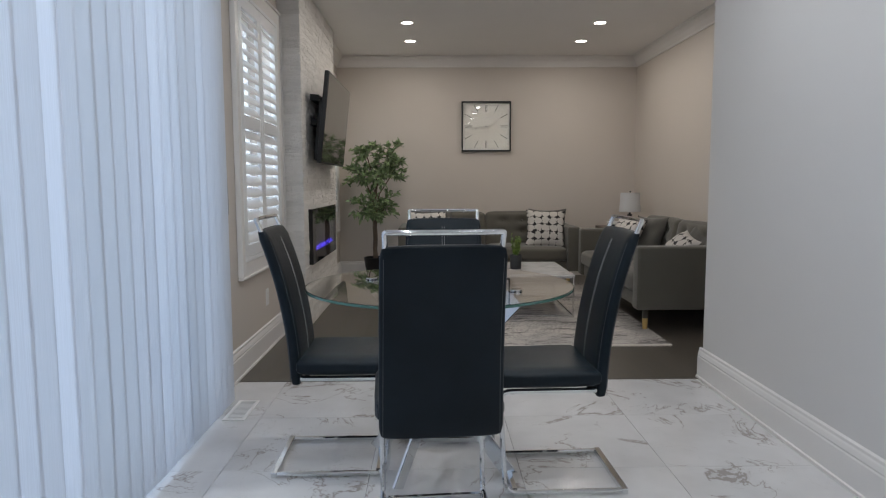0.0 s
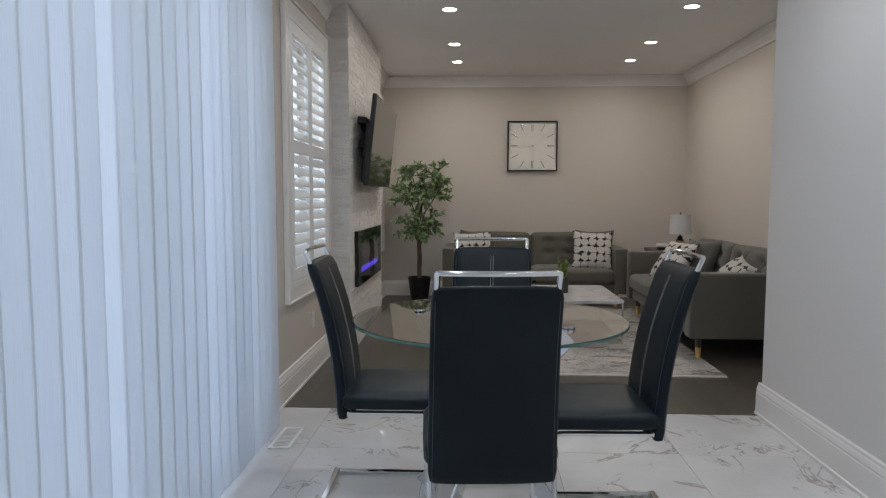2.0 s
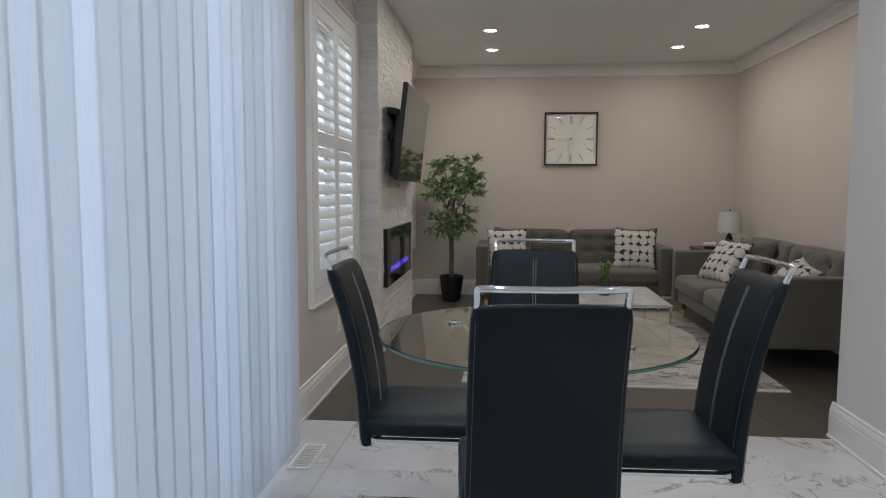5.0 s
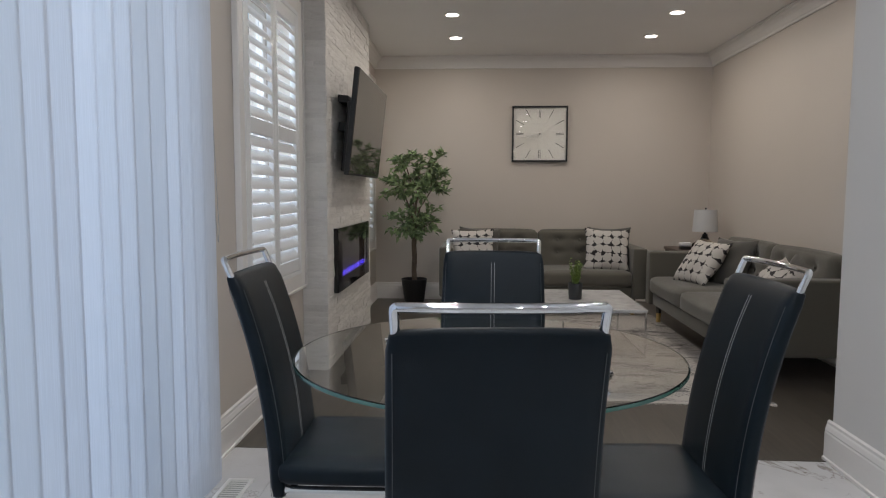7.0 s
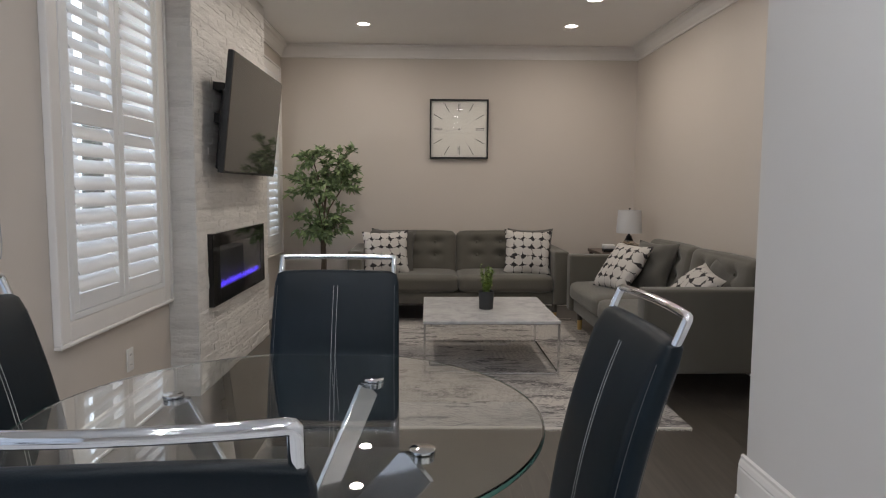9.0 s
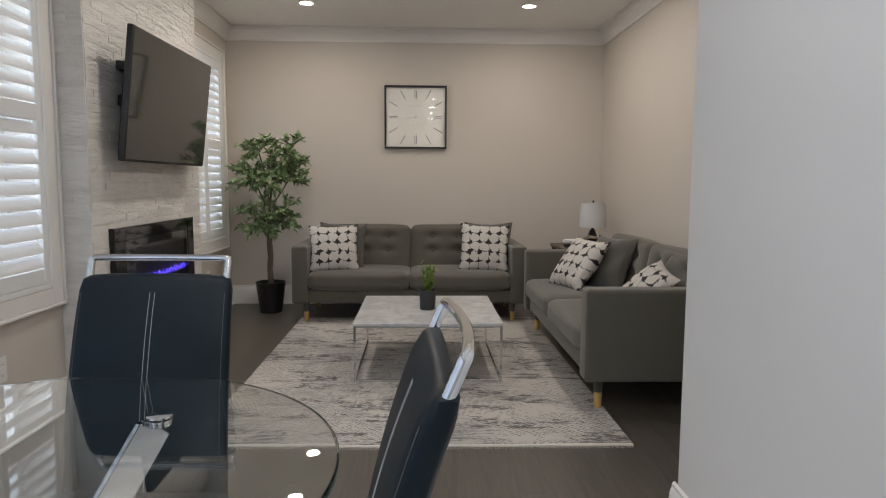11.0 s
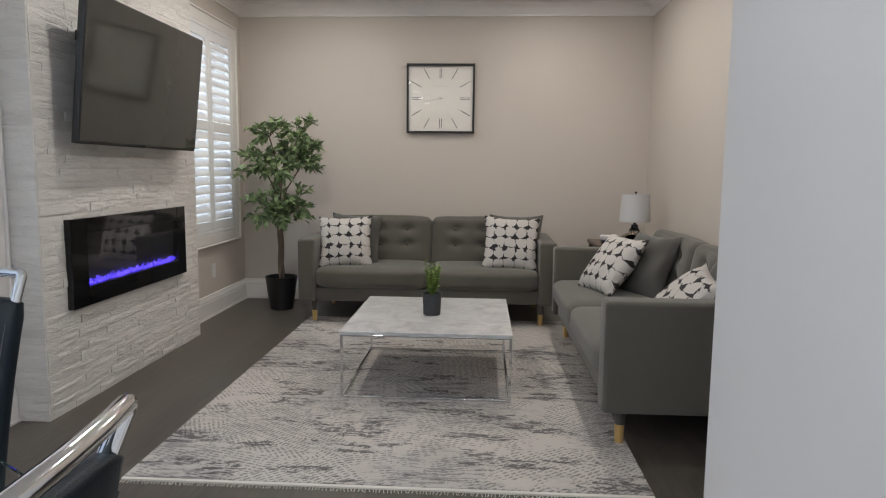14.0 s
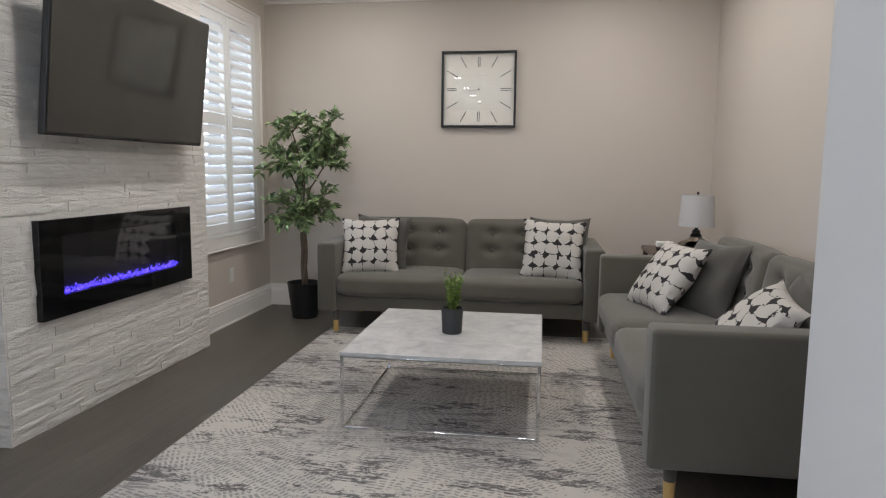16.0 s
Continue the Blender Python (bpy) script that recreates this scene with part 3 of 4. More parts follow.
def window(name, y0, y1, z0, z1):
    top = thing(name, (0, 0, 0), "white framed window behind plantation shutters", "window", kind="structure")
    cw = 0.085
    bm = bmesh.new()
    x = LEFT
    for lo, hi in (((x, y0 - cw, z0 - cw), (x + 0.022, y0, z1 + cw)), ((x, y1, z0 - cw), (x + 0.022, y1 + cw, z1 + cw)), ((x, y0 - 0.001, z1), (x + 0.0215, y1 + 0.001, z1 + cw))):
        add_box(bm, lo, hi, 0.006, 2)
    part("casing", bm, TRIM, top)
    part("bottom_casing", box((x, y0 - 0.001, z0 - cw), (x + 0.0215, y1 + 0.001, z0 - 0.0005), 0.006), TRIM, top)
    bm = bmesh.new()
    for lo, hi in (((x, y0 - cw - 0.016, z0 - cw), (x + 0.034, y0 - cw, z1 + cw)), ((x, y1 + cw, z0 - cw), (x + 0.034, y1 + cw + 0.016, z1 + cw)),
                   ((x, y0 - cw - 0.016, z1 + cw), (x + 0.0335, y1 + cw + 0.016, z1 + cw + 0.016)), ((x, y0 - cw - 0.016, z0 - cw - 0.016), (x + 0.0335, y1 + cw + 0.016, z0 - cw))):
        add_box(bm, lo, hi, 0.005)
    part("backband", bm, TRIM, top)
    bm = bmesh.new()
    xo = x - 0.24
    ym, zm = (y0 + y1) / 2, (z0 + z1) / 2
    for lo, hi in (((xo, y0, z0), (xo + 0.05, y0 + 0.05, z1)), ((xo, y1 - 0.05, z0), (xo + 0.05, y1, z1)), ((xo, y0 + 0.05, z0), (xo + 0.05, y1 - 0.05, z0 + 0.05)),
                   ((xo, y0 + 0.05, z1 - 0.05), (xo + 0.05, y1 - 0.05, z1)), ((xo, ym - 0.03, z0 + 0.05), (xo + 0.05, ym + 0.03, z1 - 0.05))):
        add_box(bm, lo, hi, 0.004)
    part("window_frame", bm, TRIM, top)
    for a, c in ((y0 + 0.05, ym - 0.03), (ym + 0.03, y1 - 0.05)):
        p = part("pane", box((xo + 0.02, a, z0 + 0.05), (xo + 0.026, c, z1 - 0.05)), PANE, top)
        p.visible_shadow = False
    return top


def louver_mesh(length):
    """An elliptical slat along y."""
    prof = [(0.036 * math.cos(t), 0.0055 * math.sin(t)) for t in (2 * math.pi * k / 10 for k in range(10))]
    return prism(prof, "y", -length / 2, length / 2)


def shutter(y0, y1, z0, z1, tilt):
    """One hinged shutter panel with stiles, rails, two tiers of slats and a tilt rod."""
    top = thing("plantation_shutter", (LEFT + 0.008, (y0 + y1) / 2, z0), "white painted plantation shutter with tilted open louvers", "shutter", "shutters in the windows")
    w, h = y1 - y0, z1 - z0
    st, th = 0.047, 0.014
    for s in (-1, 1):
        a, c = sorted((s * w / 2, s * (w / 2 - st)))
        part("stile", box((-th, a, 0), (th, c, h), 0.004), SHUTTER, top)
    mid = 0.84
    inner = w / 2 - st - 0.001
    for a, c in ((0, 0.075), (mid - 0.04, mid + 0.04), (h - 0.075, h)):
        part("rail", box((-th, -inner, a), (th, inner, c), 0.004), SHUTTER, top)
    first = None
    for a, c in ((0.075, mid - 0.04), (mid + 0.04, h - 0.075)):
        n = 10 if a < 0.5 else 9
        step = (c - a) / n
        for k in range(n):
            if first is None:
                first = part("louver", louver_mesh(2 * inner - 0.006), SHUTTER, top, smooth=True)
                ob = first
            else:
                ob = new("louver", first.data)
                ob.parent = top
            ob.location = (0, 0, a + (k + 0.5) * step)
            ob.rotation_euler = (0, radians(tilt + random.uniform(-3, 3)), 0)
    return top


for i, (y0, y1, z0, z1) in enumerate(WIN):
    window("window_%d" % (i + 1), y0, y1, z0, z1)
    ym = (y0 + y1) / 2
    shutter(y0 + 0.03, ym - 0.003, z0 + 0.03, z1 - 0.03, 60)
    shutter(ym + 0.003, y1 - 0.03, z0 + 0.03, z1 - 0.03, 60)
    f = thing("shutter_frame", (0, 0, 0), "white painted frame holding the shutters", "frame", kind="structure")
    x0, x1 = LEFT - 0.03, LEFT + 0.024
    part("side", box((x0, y0 + 0.001, z0 + 0.001), (x1, y0 + 0.028, z1 - 0.001), 0.003), SHUTTER, f)
    part("side", box((x0, y1 - 0.028, z0 + 0.001), (x1, y1 - 0.001, z1 - 0.001), 0.003), SHUTTER, f)
    part("head", box((x0, y0 + 0.029, z1 - 0.028), (x1, y1 - 0.029, z1 - 0.001), 0.003), SHUTTER, f)
    part("foot", box((x0, y0 + 0.029, z0 + 0.001), (x1, y1 - 0.029, z0 + 0.028), 0.003), SHUTTER, f)

# the glazed patio door behind the vertical blind
door = thing("door_1", (0, 0, 0), "white framed sliding glass patio door behind blinds", "door", kind="structure")
for a, c in ((DOOR[0], 0.3), (0.302, 1.95), (1.952, DOOR[1])):
    bm = bmesh.new()
    for lo, hi in (((-1.22, a, 0), (-1.17, a + 0.06, 2.2)), ((-1.22, c - 0.06, 0), (-1.17, c, 2.2)), ((-1.22, a + 0.06, 0), (-1.17, c - 0.06, 0.09)), ((-1.22, a + 0.06, 2.12), (-1.17, c - 0.06, 2.2))):
        add_box(bm, lo, hi, 0.004)
    part("door_frame", bm, TRIM, door)
    p = part("pane", box((-1.198, a + 0.06, 0.09), (-1.192, c - 0.06, 2.12)), PANE, door)
    p.visible_shadow = False

BX = -0.838
blind = thing("vertical_blind", (0, 0, 0), "white translucent vertical blind with hanging fabric vanes", "blind")
part("headrail", box((BX - 0.03, DOOR[0] - 0.1, 2.33), (BX + 0.03, 3.73, 2.375), 0.004), TRIM, blind)
for y in (-1.2, 1.2, 3.5):
    part("bracket", box((LEFT, y, 2.34), (BX - 0.03, y + 0.03, 2.365), 0.003), CHROME, blind)
VW, PITCH = 0.113, 0.1
bm = bmesh.new()
cols = [[bm.verts.new((0, -VW / 2 + VW * k / 4, z)) for z in (0.0, 1.15, 2.31)] for k in range(5)]
for p, q in zip(cols, cols[1:]):
    for k in range(2):
        bm.faces.new((p[k], q[k], q[k + 1], p[k + 1]))
first = part("vane", bm, VANE, blind, loc=(BX, 3.635, 0.02))
first.rotation_euler = (0, 0, radians(-2.6))
k = 1
while 3.635 - PITCH * k > DOOR[0] - 0.05:
    ob = new("vane", first.data)
    ob.parent = blind
    ob.location = (BX + random.uniform(-0.0004, 0.0004), 3.635 - PITCH * k + random.uniform(-0.004, 0.004), 0.02 + random.uniform(-0.004, 0.004))
    ob.rotation_euler = (0, radians(random.uniform(-0.08, 0.08)), radians(-2.6 + random.uniform(-0.9, 0.9)))
    k += 1
bm = bmesh.new()
add_tube(bm, [(LEFT + 0.085, 3.755, 2.33), (LEFT + 0.085, 3.76, 1.3), (LEFT + 0.09, 3.775, 1.02), (LEFT + 0.09, 3.79, 1.0), (LEFT + 0.09, 3.80, 1.05), (LEFT + 0.085, 3.775, 1.5), (LEFT + 0.085, 3.76, 2.33)], 0.0016, 5)
part("pull_cord", bm, STITCH, blind)

# neighbouring house beyond the windows
house = thing("neighbour_house", (-5.2, 0, -0.5), "pale sided neighbouring house seen through the louvers", "house")
part("wall", box((-4, -12, 0), (0, 22, 5.4)), BRICK_OUT, house)
part("roof", prism([(-4.4, 5.4), (0.4, 5.4), (-2, 7.2)], "y", -12.4, 22.4), BLACK_PLASTIC, house)
for y in (1.5, 4.2, 9.0, 12.5):
    w = part("window", box((0.002, y, 1.4), (0.06, y + 1.1, 2.9), 0.01), TRIM, house)
    part("glazing", box((0.062, y + 0.08, 1.48), (0.07, y + 1.02, 2.82)), BLACK_GLOSS, w)

# ---- chimney breast ----
CX, CY0, CY1 = -0.80, 5.445, 7.145
FIRE = (5.62, 6.89, 0.505, 0.957)
chimney = thing("chimney_breast", (0, 0, 0), "white split-face ledger stone fireplace wall", "fireplace wall", kind="structure")
part("core", box((LEFT - 0.01, CY0, 0), (CX, CY1, CEIL - 0.001)), GROUT, chimney)


def stone_verts(face, a0, a1, z0, z1, out):
    """The corners of one split stone: it stands out unevenly from its bed."""
    j = lambda s: random.uniform(-s, s)
    front = [(a0 + 0.0005, z0 + 0.0003, out + j(0.0022)), (a1 - 0.0005, z0 + 0.0003, out + j(0.0022)), (a1 - 0.0005, z1 - 0.0003, out + j(0.0022)), (a0 + 0.0005, z1 - 0.0003, out + j(0.0022)),
             ((a0 + a1) / 2 + j(0.03), (z0 + z1) / 2 + j(0.006), out + 0.003 + j(0.0022))]
    bed = [(a0 + 0.0004, z0 + 0.0002, 0.0), (a1 - 0.0004, z0 + 0.0002, 0.0), (a1 - 0.0004, z1 - 0.0002, 0.0), (a0 + 0.0004, z1 - 0.0002, 0.0)]
    if face == "front":
        return [(CX + o, a, z) for a, z, o in bed + front]
    if face == "south":
        return [(a, CY0 - o, z) for a, z, o in bed + front]
    return [(a, CY1 + o, z) for a, z, o in bed + front]


STONE_FACES = [(0, 1, 5, 4), (1, 2, 6, 5), (2, 3, 7, 6), (3, 0, 4, 7), (4, 5, 8), (5, 6, 8), (6, 7, 8), (7, 4, 8)]

# ---- fireplace, television, clock ----
fire = thing("electric_fireplace", (CX, 0, 0), "black glass wall-mounted electric fireplace with blue embers", "fireplace")
fy0, fy1, fz0, fz1 = FIRE
part("body", box((0.0, fy0 + 0.02, fz0 + 0.02), (0.014, fy1 - 0.02, fz1 - 0.02)), BLACK_PLASTIC, fire)
bm = bmesh.new()
iy0, iy1, iz0, iz1 = fy0 + 0.14, fy1 - 0.12, fz0 + 0.10, fz1 - 0.08
for lo, hi in (((0.014, fy0, fz0), (0.048, iy0, fz1)), ((0.014, iy1, fz0), (0.048, fy1, fz1)), ((0.014, iy0, fz0), (0.0478, iy1, iz0)), ((0.014, iy0, iz1), (0.0478, iy1, fz1))):
    add_box(bm, lo, hi, 0.003)
part("surround", bm, BLACK_GLOSS, fire, "glossy black surround")
part("glass_front", box((0.044, iy0, iz0), (0.046, iy1, iz1)), glass("dark_glass", (0.75, 0.75, 0.78)), fire)
bm = bmesh.new()
for i in range(800):
    c = Vector((random.uniform(0.018, 0.036), random.uniform(iy0 + 0.02, iy1 - 0.02), iz0 + 0.004 + abs(random.gauss(0, 0.012))))
    s = random.uniform(0.0025, 0.0055)
    r = bmesh.ops.create_icosphere(bm, subdivisions=1, radius=s, matrix=Matrix.Translation(c) @ Matrix.Rotation(random.random() * 6, 4, "X") @ Matrix.Diagonal((0.6, 1.2, 0.9, 1)))
part("ember_bed", bm, EMBER, fire, "glowing blue crystal embers")

tv = new("television")
tv.location = (-0.630, 6.241, 1.688)
tv.rotation_euler = (0, radians(6.4), 0)
tagged(tv, "large black flat television tilted on a wall bracket", "television")
tw, th_ = 1.305, 0.728
part("casing", box((-0.035, -tw / 2, -th_ / 2), (0.0, tw / 2, th_ / 2), 0.006), BLACK_PLASTIC, tv)
part("screen", box((0.0005, -tw / 2 + 0.008, -th_ / 2 + 0.014), (0.004, tw / 2 - 0.008, th_ / 2 - 0.008), 0.001), SCREEN, tv, "dark reflective screen")
part("badge", box((0.0005, -0.02, -th_ / 2 + 0.002), (0.0045, 0.02, -th_ / 2 + 0.010)), BLACK_GLOSS, tv)
part("back_box", box((-0.078, -0.57, -0.345), (-0.0355, 0.57, 0.14), 0.012), BLACK_PLASTIC, tv)
bm = bmesh.new()
for y in (-0.25, 0.22):
    add_box(bm, (-0.098, y, -0.25), (-0.079, y + 0.035, 0.33), 0.003)
add_box(bm, (-0.148, -0.45, -0.06), (-0.0985, 0.45, 0.0), 0.003)
add_box(bm, (-0.172, -0.45, 0.14), (-0.0985, 0.45, 0.19), 0.003)
part("wall_bracket", bm, BLACK_PLASTIC, tv, "black steel tilting bracket")

clock = thing("wall_clock", (0.88, BACK, 1.855), "square black-framed wall clock with a cream dial", "clock")
S = 0.305
bm = bmesh.new()
for lo, hi in (((-S, -0.045, -S), (-S + 0.017, -0.002, S)), ((S - 0.017, -0.045, -S), (S, -0.002, S)), ((-S + 0.017, -0.0448, S - 0.017), (S - 0.017, -0.002, S)), ((-S + 0.017, -0.0448, -S), (S - 0.017, -0.002, -S + 0.017))):
    add_box(bm, lo, hi, 0.002)
part("frame", bm, BLACK_PLASTIC, clock)
part("dial", box((-S + 0.016, -0.018, -S + 0.016), (S - 0.016, -0.004, S - 0.016)), DIAL, clock, "cream printed dial")
g = part("glass_cover", box((-S + 0.017, -0.040, -S + 0.017), (S - 0.017, -0.037, S - 0.017)), PANE, clock)
g.visible_shadow = False
for k in range(12):
    a = radians(30 * k)
    d = Vector((math.sin(a), math.cos(a)))
    m_ = max(abs(d.x), abs(d.y))
    r1, long_ = 0.262 / m_, 0.085 if k % 3 == 0 else 0.10
    wid = 0.0085 if k % 3 == 0 else 0.0035
    bm = bmesh.new()
    if k % 3 == 0:
        for s in (-1, 1):
            add_box(bm, (-0.0075 * s - 0.003, -0.0012, r1 - long_), (-0.0075 * s + 0.003, 0, r1))
    else:
        add_box(bm, (-wid, -0.0012, r1 - long_), (wid, 0, r1))
    bmesh.ops.transform(bm, matrix=Matrix.Translation((0, -0.0182, 0)) @ Matrix.Rotation(a, 4, "Y"), verts=bm.verts)
    part("hour_mark", bm, INK, clock)
for nm, ang, ln, wd, yy in (("hour_hand", 262, 0.15, 0.0022, -0.022), ("minute_hand", 258, 0.20, 0.0018, -0.025), ("second_hand", 152, 0.18, 0.001, -0.028)):
    bm = box((-wd, yy - 0.001, -0.03), (wd, yy, ln))
    bmesh.ops.transform(bm, matrix=Matrix.Rotation(radians(ang), 4, "Y"), verts=bm.verts)
    part(nm, bm, plain("hand_grey", (0.33, 0.32, 0.30), 0.5), clock)
bm = lathe([(0.008, -0.004), (0.008, 0.004)], 14)
bmesh.ops.transform(bm, matrix=Matrix.Translation((0, -0.026, 0)) @ Matrix.Rotation(radians(90), 4, "X"), verts=bm.verts)
part("centre_cap", bm, INK, clock)
bm = bmesh.new()
for k in range(14):
    add_box(bm, (-0.075 + k * 0.011, -0.0192, 0.105), (-0.067 + k * 0.011, -0.0182, 0.114))
part("maker_line", bm, plain("grey_print", (0.38, 0.37, 0.35), 0.6), clock, "illegible small grey lettering")

# ---- recessed ceiling lights ----
def downlight(x, y):
    top = thing("recessed_light", (x, y, CEIL), "white-rimmed round recessed ceiling light, switched on", "ceiling light", "recessed ceiling lights")
    part("rim", lathe([(0.058, -0.0005), (0.070, -0.0005), (0.070, -0.003), (0.065, -0.006), (0.056, -0.006), (0.054, -0.0008)], 28), TRIM, top, smooth=True)
    part("lens", lathe([(0.0535, -0.0045), (0.0535, -0.001)], 28), LED, top, "glowing round lens")
    area_lamp("downlight_lamp", pose(x, y, CEIL - 0.012), 0.107, 0.107, SPOT_POWER if y > 4.2 else SPOT_POWER * 1.05, WARM if y > 4.2 else COOL, "DISK")


for x, y in SPOTS:
    downlight(x, y)

# ---- sofas ----
def sofa(name_loc, turn, W, label, D=0.88, back=0.255, pad=0.17):
    top = thing("sofa", name_loc, label, "sofa", "grey sofas", turn)
    f, aw = -D / 2, 0.135
    part("base", box((-W / 2 + aw, f + 0.035, 0.17), (W / 2 - aw, D / 2 - 0.02, 0.279), 0.012, 3), SOFA, top, smooth=True)
    for s in (-1, 1):
        x = s * (W / 2 - aw / 2)
        part("arm", box((x - aw / 2, f, 0.165), (x + aw / 2, D / 2, 0.66), 0.022, 4), SOFA, top, smooth=True)
        pts = [(x - aw / 2 + 0.012, f + 0.006, 0.18), (x - aw / 2 + 0.012, f + 0.006, 0.648), (x + aw / 2 - 0.012, f + 0.006, 0.648), (x + aw / 2 - 0.012, f + 0.006, 0.18)]
        part("piping", add_tube(bmesh.new(), rounded(pts, 0.02), 0.005, 6), SOFA, top, smooth=True)
    bm = box((-W / 2 + aw, D / 2 - 0.16, 0.17), (W / 2 - aw, D / 2 - 0.01, 0.755), 0.03, 4)
    part("back_frame", bm, SOFA, top, smooth=True)
    cw = (W - 2 * aw) / 2
    for s in (-1, 1):
        bm = soft(cw - 0.006, D - 0.24, 0.155, 0.045, 0.012)
        bmesh.ops.translate(bm, vec=(s * cw / 2, f + (D - 0.24) / 2 - 0.005, 0.357), verts=bm.verts)
        part("seat_cushion", bm, SOFA, top, smooth=True)
        tf = [(x, z) for x in (-0.23, 0.0, 0.23) for z in (-0.015, 0.115)]
        bm = soft(cw - 0.006, pad, 0.445, 0.05, 0.013, 26, tf, 0.03)
        bmesh.ops.transform(bm, matrix=Matrix.Translation((s * cw / 2, D / 2 - back, 0.580)) @ Matrix.Rotation(radians(-9), 4, "X"), verts=bm.verts)
        cushion = part("back_cushion", bm, SOFA, top, "button-tufted back cushion", smooth=True)
        for tx, tz in tf:
            bm = bmesh.new()
            bmesh.ops.create_icosphere(bm, subdivisions=2, radius=0.012, matrix=Matrix.Translation((s * cw / 2, D / 2 - back, 0.580)) @ Matrix.Rotation(radians(-9), 4, "X") @ Matrix.Translation((tx, 0.013 - pad / 2, tz)) @ Matrix.Diagonal((1, 0.5, 1, 1)))
            part("button", bm, SOFA, cushion, smooth=True)
    for sx in (-1, 1):
        for y in (f + 0.10, D / 2 - 0.10):
            x = sx * (W / 2 - 0.11)
            part("leg", lathe([(0.017, 0.0), (0.026, 0.165)], 16, (x, y)), SOFA_DARK, top, smooth=True)
            part("leg_cap", lathe([(0.0185, -0.0005), (0.0225, 0.085)], 16, (x, y)), BRASS, top, "pale gold-toned leg tip", smooth=True)
    return top


sofa((0.84, 8.00, 0.012), 0, 2.02, "grey fabric two-seat sofa with tufted back against the wall")
sofa((2.26, 6.345, 0.012), -90, 2.12, "grey fabric two-seat sofa beside the marble coffee table", 0.93, 0.205, 0.15)


def scatter(mat, loc, tilt, turn, lean, size, seed, label):
    ob = part("scatter_cushion", pillow(size, size, 0.15, seed), mat, None, label, True, "cushion")
    ob.matrix_world = Matrix.Translation(loc) @ Matrix.Rotation(radians(turn), 4, "Z") @ Matrix.Rotation(radians(-tilt), 4, "X") @ Matrix.Rotation(radians(lean), 4, "Y")
    return tagged(ob, group="scatter cushions")


PR, DK = "black and white printed scatter cushion on the grey sofa", "plain dark grey scatter cushion on the sofa"
scatter(PRINT, (0.165, 7.80, 0.630), 20, 4, -2, 0.44, 1, PR)
scatter(SOFA_DARK, (0.22, 7.93, 0.635), 14, -6, 2, 0.44, 2, DK)
scatter(PRINT, (1.50, 7.80, 0.635), 18, -5, 2, 0.45, 3, PR)
scatter(SOFA_DARK, (1.55, 7.93, 0.645), 12, -2, 0, 0.44, 4, DK)
scatter(PRINT, (2.11, 6.80, 0.625), 36, -72, 0, 0.44, 5, PR + ", leaning back")
scatter(SOFA_DARK, (2.32, 6.74, 0.625), 22, -66, 0, 0.44, 6, DK)
scatter(PRINT, (2.29, 5.84, 0.580), 44, -82, 16, 0.39, 7, PR)
scatter(SOFA_DARK, (2.48, 5.74, 0.60), 22, -70, 4, 0.42, 8, DK)

# ---- rug and coffee table ----
RX0, RX1, RY0, RY1 = -0.13, 1.93, 4.90, 7.78
rug = thing("area_rug", ((RX0 + RX1) / 2, (RY0 + RY1) / 2, 0), "cream and grey distressed patterned rug with a fringe", "rug")
hw, hl = (RX1 - RX0) / 2, (RY1 - RY0) / 2
part("woven_field", box((-hw, -hl, 0.0005), (hw, hl, 0.0115), 0.004), RUG, rug)
for s in (-1, 1):
    a, c = sorted((s * hl + s * 0.0005, s * hl + s * 0.02))
    part("binding", box((-hw, a, 0.0005), (hw, c, 0.010), 0.003), FRINGE, rug)
    bm = bmesh.new()
    for i in range(150):
        x = -hw + (i + 0.5) * 2 * hw / 150
        y0 = s * (hl + 0.019)
        add_tube(bm, [(x, y0, 0.005), (x + random.uniform(-0.004, 0.004), y0 + s * 0.010, 0.003), (x + random.uniform(-0.007, 0.007), y0 + s * random.uniform(0.016, 0.024), 0.0016)], 0.002, 4)
    part("fringe", bm, FRINGE, rug, kind="stuff")

ct = thing("coffee_table", (0.98, 6.345, 0.012), "square coffee table with grey marble top and chrome frame", "coffee table")
hx, hy, tz = 0.455, 0.49, 0.363
part("tabletop", box((-hx, -hy, tz - 0.018), (hx, hy, tz), 0.003), TABLE_MARBLE, ct, "veined grey marble slab")
b = 0.0075
for sx in (-1, 1):
    for sy in (-1, 1):
        x, y = sx * (hx - b - 0.004), sy * (hy - b - 0.004)
        part("leg", box((x - b, y - b, 0), (x + b, y + b, tz - 0.0185), 0.002), CHROME, ct)
for z, rh in ((0.0, 0.013), (tz - 0.0285, 0.0095)):
    for s in (-1, 1):
        y = s * (hy - b - 0.004)
        part("rail", box((-hx + 0.023, y - b + 0.0005, z + 0.0005), (hx - 0.023, y + b - 0.0005, z + rh), 0.002), CHROME, ct)
        x = s * (hx - b - 0.004)
        part("rail", box((x - b + 0.0005, -hy + 0.023, z + 0.0005), (x + b - 0.0005, hy - 0.023, z + rh), 0.002), CHROME, ct)

